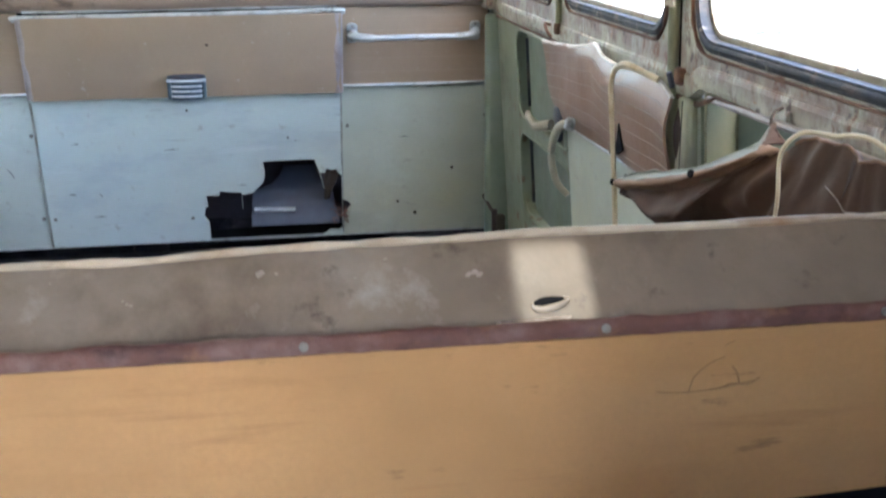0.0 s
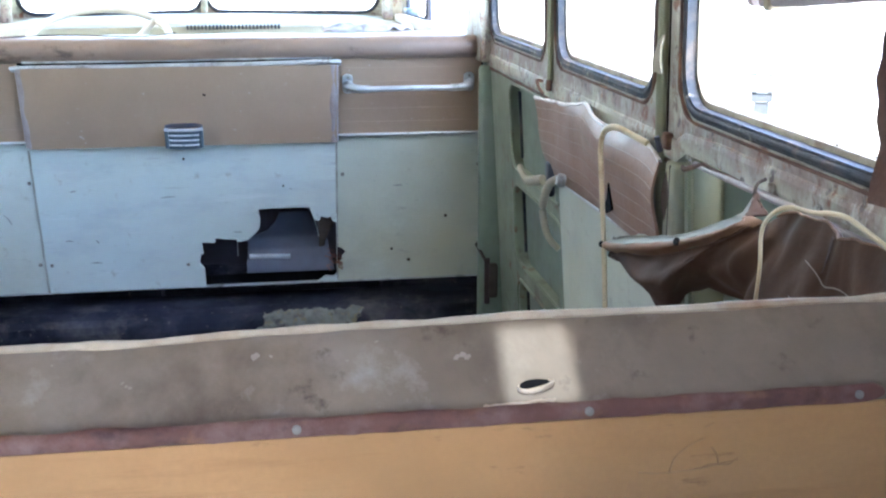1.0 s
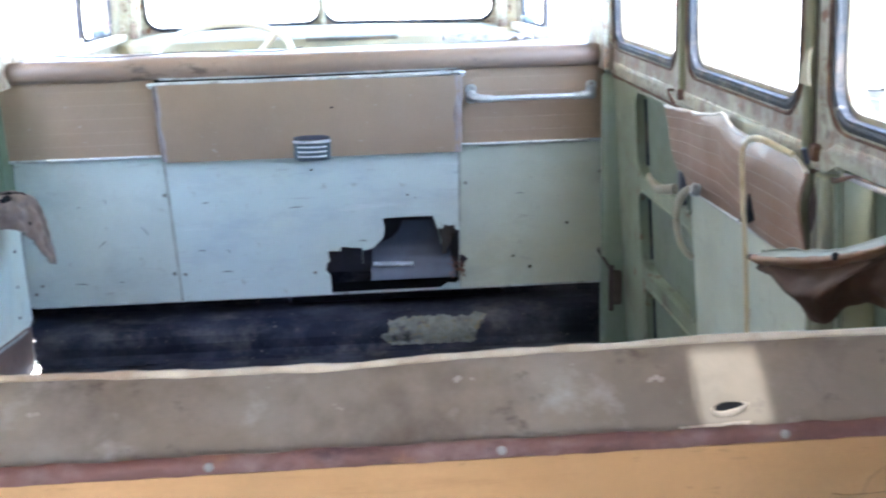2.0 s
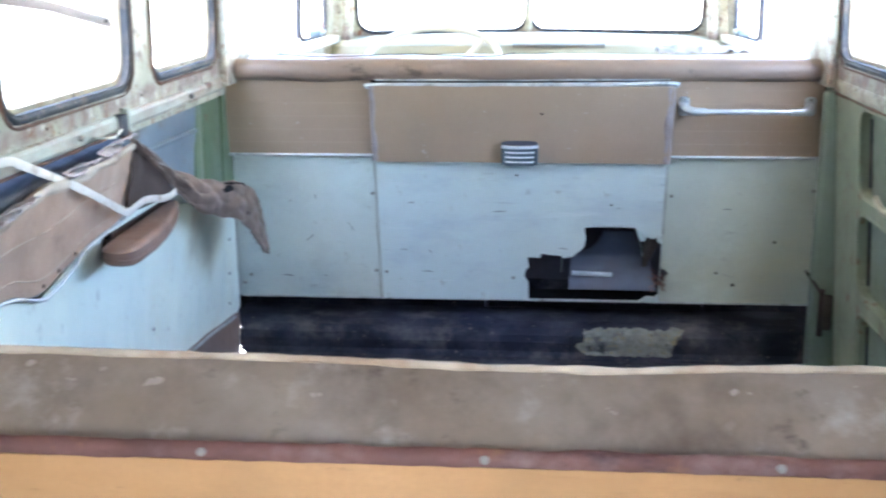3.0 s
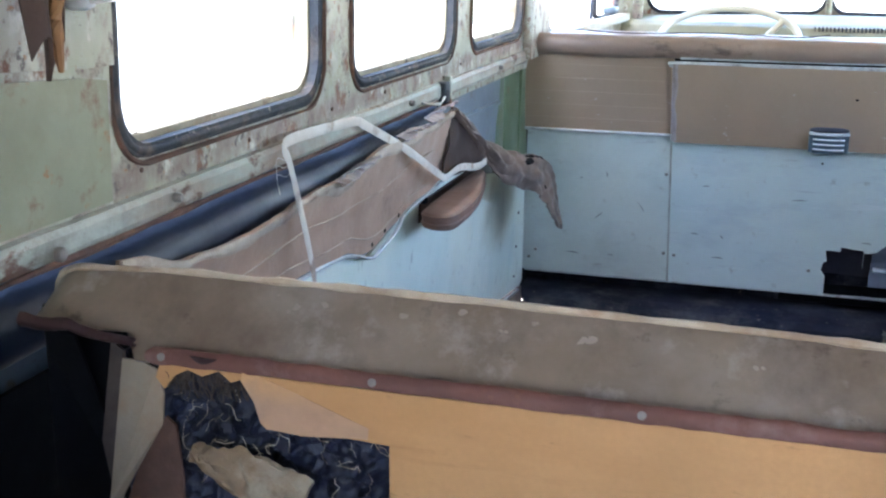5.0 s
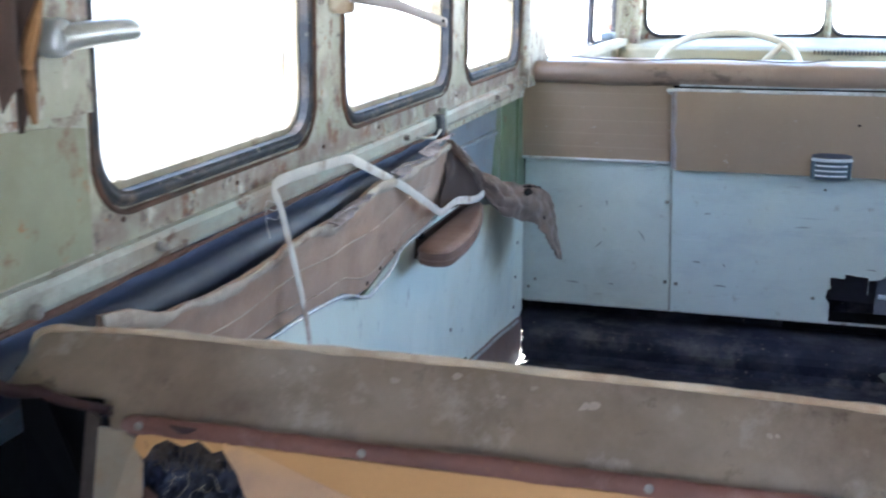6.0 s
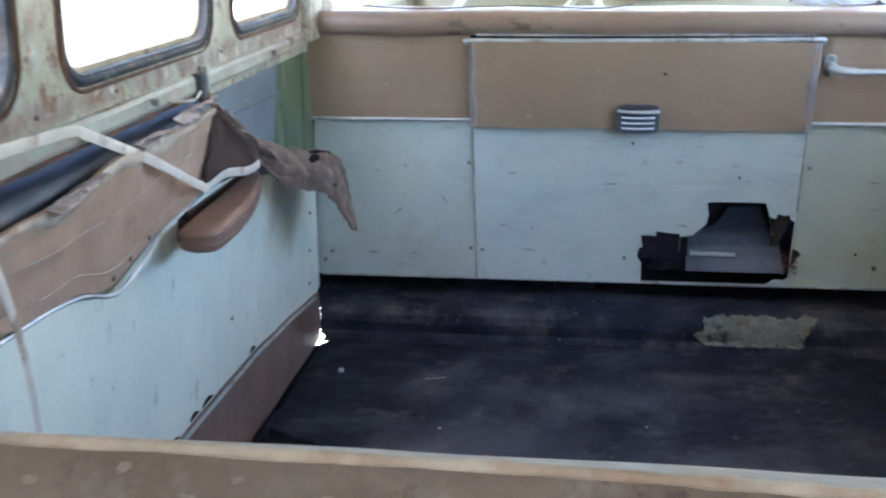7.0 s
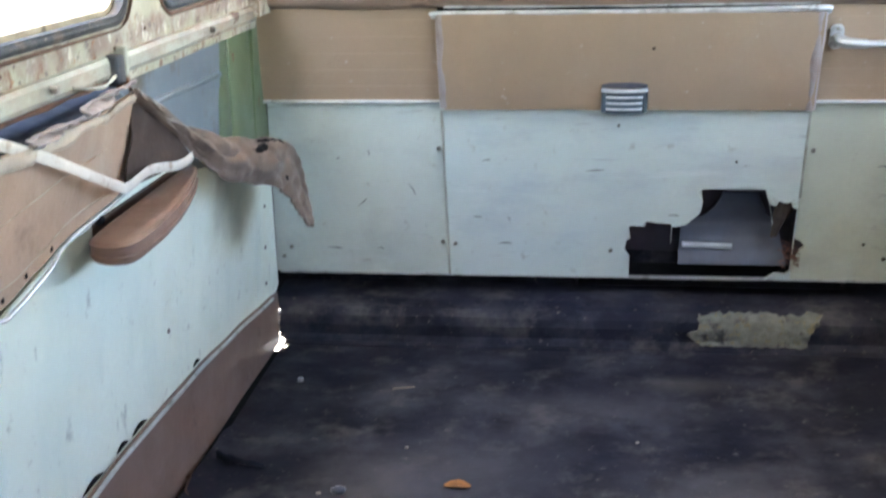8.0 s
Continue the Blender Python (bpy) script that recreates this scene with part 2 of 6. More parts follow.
    "door_green": surface("grey-green door paint", (0.22, 0.25, 0.175), 0.42, vary=0.14, scale=6, bump=0.06, stains=(
        ((0.36, 0.37, 0.28), 0.30, 5, 0.25, (1, 1, 0.4), None), (RUST, 0.2, 18, 0.08, None, None), (DIRT, 0.26, 10, 0.15, None, None))),
    "recess": surface("green steel", (0.18, 0.22, 0.165), 0.55, vary=0.15, scale=8, bump=0.08, stains=(
        ((0.19, 0.22, 0.20), 0.4, 6, 0.2, None, None), (DIRT, 0.2, 14, 0.15, None, None))),
    "body": surface("flaking pale green body paint", (0.40, 0.395, 0.30), 0.45, vary=0.16, scale=7, bump=0.22, stains=(
        ((0.56, 0.54, 0.47), 0.44, 5, 0.2, (1, 1, 0.5), None), ((0.25, 0.255, 0.155), 0.40, 3.5, 0.25, (1, 1, 0.8), None),
        ((0.225, 0.165, 0.140), 0.78, 16, 0.20, (1, 1.0, 0.8), (0.768, 0.800, 0.010)), ((0.26, 0.195, 0.155), 0.42, 20, 0.16, (1, 1.1, 0.8), None),
        ((0.15, 0.100, 0.080), 0.27, 34, 0.10, (1, 0.8, 0.9), None),
        (RUST, 0.26, 30, 0.08, (1, 1, 0.7), None), ((0.30, 0.14, 0.055), 0.14, 46, 0.05, None, None), ((0.09, 0.065, 0.06), 0.20, 40, 0.06, None, None),
        ((0.42, 0.42, 0.38), 0.32, 14, 0.16, (1, 1, 0.6), None), ((0.60, 0.58, 0.52), 0.22, 34, 0.10, (1, 1, 0.7), None))),
    "rail": surface("pale rail paint with rust", (0.37, 0.39, 0.335), 0.55, vary=0.18, scale=9, bump=0.35, stains=(
        ((0.50, 0.50, 0.45), 0.34, 6, 0.2, (1, 0.5, 1), None), ((0.29, 0.20, 0.145), 0.60, 7, 0.24, (1, 0.6, 1.6), None), ((0.19, 0.17, 0.14), 0.34, 13, 0.18, (1, 0.7, 1), None), ((0.13, 0.07, 0.05), 0.24, 20, 0.06, (1, 0.5, 1), None), (RUST, 0.9, 6, 0.2, (1, 0.6, 1), (0.70, 0.733, 0.004)))),
    "rust": surface("flaking rust", (0.12, 0.062, 0.042), 0.85, vary=0.4, scale=14, bump=0.6, stains=(
        ((0.26, 0.13, 0.06), 0.30, 16, 0.15, None, None), ((0.06, 0.04, 0.03), 0.34, 12, 0.15, None, None))),
    "skin": surface("blue-grey painted steel skin", (0.15, 0.20, 0.26), 0.42, metal=0.1, vary=0.12, scale=3, bump=0.03, gloss=0.5, stains=(
        ((0.10, 0.14, 0.19), 0.30, 3, 0.3, (1, 0.5, 1), None), (DIRT, 0.12, 16, 0.1, None, None))),
    "steelblue": surface("blue-grey painted steel", (0.155, 0.19, 0.225), 0.4, vary=0.14, scale=4, bump=0.04, stains=(
        ((0.21, 0.245, 0.27), 0.36, 4, 0.3, None, None), (DIRT, 0.3, 9, 0.15, None, None))),
    "seal": surface("old window rubber", (0.040, 0.046, 0.058), 0.66, vary=0.30, scale=14, bump=0.5, gloss=0.18, stains=(
        ((0.105, 0.100, 0.098), 0.52, 9, 0.3, None, None), ((0.14, 0.110, 0.090), 0.40, 24, 0.2, None, None), ((0.015, 0.014, 0.016), 0.26, 18, 0.15, None, None), ((0.30, 0.27, 0.23), 0.14, 60, 0.08, None, None))),
    "flange": surface("grimy window flange", (0.36, 0.33, 0.26), 0.6, vary=0.3, scale=24, bump=0.4, stains=(
        (RUST, 0.42, 18, 0.12, None, None), (SOOT, 0.3, 24, 0.08, None, None))),
    "rubber": surface("black rubber mat", (0.0105, 0.0110, 0.0210), 0.62, vary=0.35, scale=5, grain=70, bump=0.35, gloss=0.14, ribs=("Y", 30.0, 0.10), stains=(
        ((0.060, 0.059, 0.074), 0.52, 4.2, 0.26, (0.9, 1.1, 1), None), ((0.095, 0.086, 0.084), 0.34, 9, 0.2, (0.9, 1.0, 1), None),
        ((0.006, 0.006, 0.012), 0.34, 11, 0.16, (0.9, 1.1, 1), None), ((0.12, 0.105, 0.095), 0.10, 34, 0.08, None, None), ((0.10, 0.09, 0.08), 0.05, 60, 0.02, None, None)),
        spots=(((0.080, 0.077, 0.092), 0.6, (-0.30, 1.82, 0.0), (0.26, 0.22, 1), 0.9), ((0.090, 0.084, 0.092), 0.55, (0.16, 1.74, 0.0), (0.30, 0.17, 1), 0.9), ((0.075, 0.070, 0.080), 0.5, (-0.05, 2.10, 0.0), (0.30, 0.09, 1), 0.8), ((0.10, 0.088, 0.080), 0.5, (0.12, 2.22, 0.0), (0.14, 0.05, 1), 0.8), ((0.095, 0.086, 0.088), 0.55, (-0.48, 1.70, 0.0), (0.14, 0.18, 1), 0.8))),
    "wadding": surface("exposed felt wadding", (0.155, 0.158, 0.140), 0.95, vary=0.35, scale=40, grain=160, bump=1.0, stains=(
        ((0.17, 0.145, 0.085), 0.30, 55, 0.08, None, None), ((0.03, 0.03, 0.034), 0.30, 26, 0.12, None, None), ((0.08, 0.075, 0.065), 0.20, 40, 0.08, None, None))),
    "stuffing": surface("black tarred wadding", (0.006, 0.007, 0.020), 0.55, vary=0.4, scale=20, grain=120, bump=0.8, stains=(
        ((0.014, 0.018, 0.045), 0.40, 22, 0.15, None, None), ((0.05, 0.035, 0.025), 0.16, 18, 0.1, None, None))),
    "straw": surface("pale straw fibre", (0.33, 0.28, 0.21), 0.8, vary=0.25, scale=30, bump=0.2),
    "card": surface("torn cardboard", (0.30, 0.245, 0.18), 0.85, vary=0.15, scale=10, grain=150, bump=0.25, stains=(
        ((0.30, 0.20, 0.12), 0.34, 10, 0.15, None, None),)),
    "peel": surface("pinkish peeled board", (0.40, 0.245, 0.150), 0.75, vary=0.12, scale=12, grain=160, bump=0.15, stains=(
        ((0.50, 0.288, 0.128), 1.0, 9, 0.25, None, (0.696, 0.76, 0.010)), ((0.30, 0.19, 0.13), 0.3, 14, 0.2, None, None))),
    "bright": surface("bright plated metal", (0.82, 0.84, 0.86), 0.32, metal=0.25, vary=0.08, scale=30, bump=0.04),
    "alu": surface("pale aluminium trim", (0.54, 0.56, 0.57), 0.36, metal=0.5, vary=0.16, scale=25, bump=0.12, stains=(
        ((0.30, 0.29, 0.28), 0.34, 26, 0.12, None, None),)),
    "greyblue": surface("blue-grey ashtray paint", (0.125, 0.165, 0.200), 0.40, metal=0.25, vary=0.2, scale=30, bump=0.08),
    "strap": surface("cream strap", (0.60, 0.555, 0.505), 0.6, vary=0.14, scale=16, grain=180, bump=0.15, stains=(
        ((0.34, 0.25, 0.19), 0.30, 18, 0.12, None, None),)),
    "loop": surface("yellowed cream tubing", (0.60, 0.50, 0.32), 0.5, vary=0.15, scale=20, bump=0.12, stains=(
        ((0.36, 0.24, 0.12), 0.28, 14, 0.15, None, None),)),
    "cream": surface("cream enamel", (0.55, 0.52, 0.41), 0.35, vary=0.08, scale=8, bump=0.04, stains=(
        ((0.50, 0.46, 0.36), 0.3, 8, 0.2, None, None),)),
    "dashpaint": surface("faded green-cream dash paint", (0.26, 0.245, 0.165), 0.6, vary=0.1, scale=8, bump=0.04, stains=(
        ((0.19, 0.18, 0.12), 0.34, 7, 0.2, None, None),)),
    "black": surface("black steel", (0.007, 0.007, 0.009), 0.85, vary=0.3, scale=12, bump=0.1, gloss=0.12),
    "greymetal": surface("dusty grey steel", (0.055, 0.060, 0.085), 0.38, metal=0.2, vary=0.2, scale=10, bump=0.06),
    "headliner": surface("stained cream headliner", (0.55, 0.50, 0.42), 0.9, vary=0.15, scale=5, bump=0.1),
    "leaf": surface("dry orange leaf", (0.36, 0.14, 0.035), 0.6, vary=0.4, scale=40, bump=0.3, stains=(((0.16, 0.06, 0.02), 0.36, 60, 0.15, None, None), ((0.55, 0.38, 0.20), 0.16, 80, 0.1, None, None))),
    "pale": surface("pale chips", (0.33, 0.285, 0.245), 0.85, vary=0.15, scale=60, bump=0.3),
    "mark": surface("faint pencil mark", (0.36, 0.20, 0.085), 0.8, vary=0.3, scale=30, bump=0.0),
    "ground": surface("pale dusty ground", (0.46, 0.43, 0.37), 0.95, vary=0.18, scale=0.4, grain=12, bump=0.3, stains=(
        ((0.34, 0.31, 0.25), 0.4, 0.15, 0.2, None, None),)),
    "render": surface("white rendered wall", (0.78, 0.77, 0.74), 0.9, vary=0.06, scale=1.0, grain=20, bump=0.2, stains=(
        ((0.62, 0.60, 0.56), 0.3, 0.6, 0.2, (1, 1, 0.3), None),)),
    "grey_render": surface("grey rendered wall", (0.38, 0.37, 0.35), 0.9, vary=0.10, scale=1.0, grain=20, bump=0.2, stains=(
        ((0.28, 0.27, 0.25), 0.3, 0.6, 0.2, (1, 1, 0.3), None),)),
    "rag": surface("crumpled white rag", (0.32, 0.32, 0.33), 0.85, vary=0.12, scale=20, bump=0.2),
}


def pane_material(name="dusty window glass", tint=(0.93, 0.95, 0.94)):
    m = bpy.data.materials.new(name)
    m.use_nodes = True
    nt, n = m.node_tree, m.node_tree.nodes
    n.remove(n["Principled BSDF"])
    clear, shine, fres, mix = (n.new("ShaderNode" + k) for k in ("BsdfTransparent", "BsdfGlossy", "LayerWeight", "MixShader"))
    fres.inputs[0].default_value = 0.12
    clear.inputs[0].default_value = (*tint, 1)
    shine.inputs["Roughness"].default_value = 0.06
    soft = n.new("ShaderNodeMapRange")
    soft.inputs[3].default_value, soft.inputs[4].default_value = 0.03, 0.5
    nt.links.new(fres.outputs[1], soft.inputs[0])
    nt.links.new(soft.outputs[0], mix.inputs[0])
    nt.links.new(clear.outputs[0], mix.inputs[1])
    nt.links.new(shine.outputs[0], mix.inputs[2])
    nt.links.new(mix.outputs[0], n["Material Output"].inputs[0])
    return m


M["glass"] = pane_material()
# tint that dims the sun through the added roof vent
M["vent_dimmer"] = pane_material("dimming vent pane", (0.215, 0.215, 0.205))


# ---- building helpers ----
def part(name, bm, material, parent=None, label="", smooth=False):
    """Link a bmesh as one mesh object, under a thing or a part."""
    bmesh.ops.remove_doubles(bm, verts=bm.verts, dist=1e-5)
    bmesh.ops.recalc_face_normals(bm, faces=bm.faces)
    me = bpy.data.meshes.new(name)
    bm.to_mesh(me)
    bm.free()
    me.materials.append(M[material])
    if smooth:
        me.polygons.foreach_set("use_smooth", [True] * len(me.polygons))
        me.set_sharp_from_angle(angle=radians(50))
    ob = new(name, me)
    if parent:
        ob.parent = parent
    if label:
        ob["label"] = label
    return ob


def root(name, label, category, group="", kind="", m=None):
    ob = tagged(new(name), label, category, group, kind)
    ob.empty_display_size = 0.05
    if m is not None:
        ob.matrix_basis = m
    return ob


def box(x0, y0, z0, x1, y1, z1, bevel=0.0, bm=None, seg=2):
    bm2 = bmesh.new()
    bmesh.ops.create_cube(bm2, size=1.0)
    bmesh.ops.transform(bm2, matrix=Matrix.Translation(((x0 + x1) / 2, (y0 + y1) / 2, (z0 + z1) / 2)) @ Matrix.Diagonal((abs(x1 - x0), abs(y1 - y0), abs(z1 - z0), 1)), verts=bm2.verts)
    if bevel:
        bmesh.ops.bevel(bm2, geom=list(bm2.edges), offset=bevel, segments=seg, affect="EDGES", profile=0.5)
    return join(bm, bm2)


def join(bm, other):
    if bm is None:
        return other
    me = bpy.data.meshes.new("tmp")
    other.to_mesh(me)
    other.free()
    bm.from_mesh(me)
    bpy.data.meshes.remove(me)
    return bm


def rrect(a0, b0, a1, b1, r, n=6):
    out = []
    for ca, cb, s in ((a1 - r, b1 - r, 0), (a0 + r, b1 - r, 90), (a0 + r, b0 + r, 180), (a1 - r, b0 + r, 270)):
        out += [(ca + r * math.cos(radians(s + 90 * k / n)), cb + r * math.sin(radians(s + 90 * k / n))) for k in range(n + 1)]
    return out


def plate(loops, d0, d1, put, bm=None):
    """A flat plate with openings: 2D loops (outline first), from depth d0 to d1, laid into space by put(a, b, d)."""
    from mathutils.geometry import tessellate_polygon
    bm = bm or bmesh.new()
    flat = [p for loop in loops for p in loop]
    tris = tessellate_polygon([[Vector((a, b, 0)) for a, b in loop] for loop in loops])
    front = [bm.verts.new(put(a, b, d0)) for a, b in flat]
    back = [bm.verts.new(put(a, b, d1)) for a, b in flat]
    for t in tris:
        for side in (front, back):
            try:
                bm.faces.new([side[i] for i in t])
            except ValueError:
                pass
    k = 0
    for loop in loops:
        c = len(loop)
        for i in range(c):
            j = (i + 1) % c
            try:
                bm.faces.new((front[k + i], front[k + j], back[k + j], back[k + i]))
            except ValueError:
                pass
        k += c
    return bm


def ring(outer, inner, d0, d1, put, bm=None):
    return plate([outer, inner], d0, d1, put, bm)


def smooth_path(points, steps=8):
    """A Catmull-Rom line through the points."""
    P = [Vector(p) for p in points]
    P = [2 * P[0] - P[1]] + P + [2 * P[-1] - P[-2]]
    out = []
    for i in range(1, len(P) - 2):
        a, b, c, d = P[i - 1:i + 3]
        for k in range(steps):
            t = k / steps
            out.append(0.5 * (2 * b + (c - a) * t + (2 * a - 5 * b + 4 * c - d) * t * t + (3 * b - a - 3 * c + d) * t ** 3))
    return out + [P[-2]]


def tube(points, radius, sides=8, flat=1.0, up=(0, 0, 1), bm=None, closed=False, wob=0.0):
    """A tube or ribbon along a line. flat: thickness over width; the width lies across up and the line."""
    bm = bm or bmesh.new()
    pts = [Vector(p) for p in points]
    rings = []
    for i, p in enumerate(pts):
        a = pts[(i - 1) % len(pts)] if closed or i else p
        b = pts[(i + 1) % len(pts)] if closed or i < len(pts) - 1 else p
        way = (b - a).normalized()
        side = way.cross(Vector(up))
        side = side.normalized() if side.length > 1e-4 else way.orthogonal().normalized()
        over = side.cross(way).normalized()
        r = radius(i / max(1, len(pts) - 1)) if callable(radius) else radius
        r *= 1 + wob * noise.noise(p * 40)
        rings.append([bm.verts.new(p + side * r * math.cos(2 * math.pi * k / sides) * flat + over * r * math.sin(2 * math.pi * k / sides)) for k in range(sides)])
    for i in range(len(rings) - (0 if closed else 1)):
        a, b = rings[i], rings[(i + 1) % len(rings)]
        for k in range(sides):
            bm.faces.new((a[k], a[(k + 1) % sides], b[(k + 1) % sides], b[k]))
    if not closed:
        bm.faces.new(rings[0][::-1])
        bm.faces.new(rings[-1])
    return bm


def sheet(f, nu, nv, thick, bm=None):
    """A sheet with thickness: f(u, v) in 0..1 gives a place; the second face lies thick behind along the normal."""
    bm = bm or bmesh.new()
    P = [[Vector(f(i / nu, j / nv)) for j in range(nv + 1)] for i in range(nu + 1)]
    fr, bk = [], []
    for i in range(nu + 1):
        fr.append([]), bk.append([])
        for j in range(nv + 1):
            du = P[min(i + 1, nu)][j] - P[max(i - 1, 0)][j]
            dv = P[i][min(j + 1, nv)] - P[i][max(j - 1, 0)]
            nrm = du.cross(dv)
            nrm = nrm.normalized() if nrm.length > 1e-9 else Vector((1, 0, 0))
            fr[i].append(bm.verts.new(P[i][j]))
            bk[i].append(bm.verts.new(P[i][j] - nrm * thick))
    for i in range(nu):
        for j in range(nv):
            bm.faces.new((fr[i][j], fr[i + 1][j], fr[i + 1][j + 1], fr[i][j + 1]))
            bm.faces.new((bk[i][j], bk[i][j + 1], bk[i + 1][j + 1], bk[i + 1][j]))
    for i in range(nu):
        for j in (0, nv):
            bm.faces.new((fr[i][j], fr[i + 1][j], bk[i + 1][j], bk[i][j]))
    for j in range(nv):
        for i in (0, nu):
            bm.faces.new((fr[i][j], fr[i][j + 1], bk[i][j + 1], bk[i][j]))
    return bm


def disc(centre, way, r, h, sides=12, dome=0.4, bm=None):
    """A low domed button standing on way."""
    bm = bm or bmesh.new()
    way = Vector(way).normalized()
    a = way.orthogonal().normalized()
    b = way.cross(a)
    c = Vector(centre)
    rows = [(r, -0.3 * h), (r, h * (1 - dome)), (r * 0.7, h * 0.95)]
    rs = [[bm.verts.new(c + (a * math.cos(2 * math.pi * k / sides) + b * math.sin(2 * math.pi * k / sides)) * q + way * d) for k in range(sides)] for q, d in rows]
    for i in range(2):
        for k in range(sides):
            bm.faces.new((rs[i][k], rs[i][(k + 1) % sides], rs[i + 1][(k + 1) % sides], rs[i + 1][k]))
    bm.faces.new(rs[2])
    bm.faces.new(rs[0][::-1])
    return bm


def along(table, t):
    """The value at t of a broken line of (t, value)."""
    if t <= table[0][0]:
        return table[0][1]
    for (a, va), (b, vb) in zip(table, table[1:]):
        if t <= b:
            k = (t - a) / (b - a)
            k = k * k * (3 - 2 * k) * 0.5 + k * 0.5
            return va + (vb - va) * k
    return table[-1][1]


def wave(x, y=0.0, z=0.0):
    return noise.noise(Vector((x, y, z)))


# ---- the shell of the bus ----
WAIST, ROOF = 0.745, 1.32


def half(z):
    """Half the inner width at a height."""
    return 0.745 + (WAIST - z) * (0.06 if z < WAIST else 0.02)


def on_left(y, z, d=0.0):
    return Vector((-(half(z) + d), y, z))


def on_right(y, z, d=0.0):
    return Vector((half(z) + d, y, z))


REAR, BULK, FRONT = -0.80, 2.42, 3.42

floor = root("floor", "ribbed black rubber mat floor with worn dusty patches", "floor", kind="structure")
bm = plate([[(-0.80, REAR), (0.82, REAR), (0.82, 2.60), (-0.728, 2.60), (-0.728, 2.372), (-0.80, 2.345)]], -0.06, -0.006, lambda a, b, d: Vector((a, b, d)))
part("floor_pan", bm, "black", floor, "black steel floor pan")


def mat_point(u, v):
    x = -0.752 + 1.52 * u
    y = REAR + (2.40 - REAR) * v
    z = 0.0 + 0.004 * wave(x * 3, y * 3) 
    if x < -0.70 and y < 1.95:                     # the edge curls up against the kick strip
        z += 0.02 * ((-0.70 - x) / 0.05) ** 2 * (0.6 + 0.6 * wave(y * 7, 3))
    if y > 2.36:                                   # a corner is torn off beside the step
        x = max(x, -0.752 + 0.020 * min(1, (y - 2.36) / 0.02))
    return (x, y, z)


part("rubber_mat", sheet(mat_point, 120, 60, 0.005), "rubber", floor, smooth=True)

# step under the bulkhead: rubber runs up over it
STEP = [(2.385, 0.0), (2.400, 0.005), (2.409, 0.018), (2.408, 0.042), (2.414, 0.062), (2.430, 0.077), (2.465, 0.086), (2.515, 0.089), (2.575, 0.091), (2.598, 0.12), (2.598, 0.19)]


TORN = [(0.0, 0.024), (0.007, 0.020), (0.012, 0.008)] + [(0.016 + 0.0075 * k + d, e) for k in range(8) for d, e in ((0.0, 0.011), (0.0030, 0.010), (0.0036, -0.005), (0.0066, -0.005))] + [(0.082, -0.014), (0.3, -0.014)]


def step_point(u, v):
    x = None
    k = v * (len(STEP) - 1)
    i = min(int(k), len(STEP) - 2)
    y, z = (STEP[i][n] + (STEP[i + 1][n] - STEP[i][n]) * (k - i) for n in (0, 1))
    x0 = -0.776 + along(TORN, z)                   # ragged edge beside the kick strip
    x = x0 + (0.792 - x0) * u
    return (x, y + 0.004 * wave(x * 5, v * 4), z + 0.004 * wave(x * 4, v * 5, 2))


part("step_cover", sheet(step_point, 60, 140, 0.006), "rubber", floor, "black rubber running up the step", smooth=True)


def patch_point(u, v):
    lo = 0.172 + 0.016 * wave(v * 9, 1) - 0.030 * math.exp(-((v - 0.30) / 0.09) ** 2)
    hi = 0.398 + 0.040 * v + 0.010 * wave(v * 7, 5)
    x = lo + (hi - lo) * u
    k = 1.45 + (3.7 + 0.9 * wave(x * 30, 3) + 0.5 * wave(x * 90, 8)) * v
    i = min(int(k), len(STEP) - 2)
    y, z = (STEP[i][n] + (STEP[i + 1][n] - STEP[i][n]) * (k - i) for n in (0, 1))
    return (x, y - 0.005 + 0.003 * wave(x * 60, v * 20), z + 0.003 + 0.002 * wave(x * 50, v * 16, 4))


part("worn_patch", sheet(patch_point, 40, 16, 0.004), "wadding", floor, "tan felt showing where the rubber has worn away", smooth=True)

L_WIN = [(0.455, 0.985), (1.095, 1.655), (1.765, 2.245)]
R_WIN = [(0.400, 0.955), (1.055, 1.620), (1.695, 2.250)]
WZ0, WZ1, WR = 0.800, 1.130, 0.06


def side_wall(name, put, wins, sign):
    wall = root(name, "pale green painted steel side of an old bus, flaking and rusting round the windows", "wall", kind="structure")
    notch = [] if sign < 0 else [(0.45, WAIST), (0.45, 0.752), (0.922, 0.752), (0.922, WAIST)]      # head of the open recess
    outer = [(REAR, WAIST)] + notch + [(2.30, WAIST), (2.30, ROOF), (REAR, ROOF)]
    holes = [rrect(a, WZ0, b, WZ1, WR) for a, b in wins]
    part("window_skin", plate([outer] + holes, 0.0, 0.012, put), "body", wall)
    part("outer_skin", plate([outer] + [rrect(a + 0.016, WZ0 + 0.018, b - 0.016, WZ1 - 0.016, WR - 0.012) for a, b in wins], 0.034, 0.040, put), "flange", wall, "outer steel skin with grimy window edge")
    return wall


wall_left = side_wall("wall_left", on_left, L_WIN, -1)
wall_right = side_wall("wall_right", on_right, R_WIN, 1)


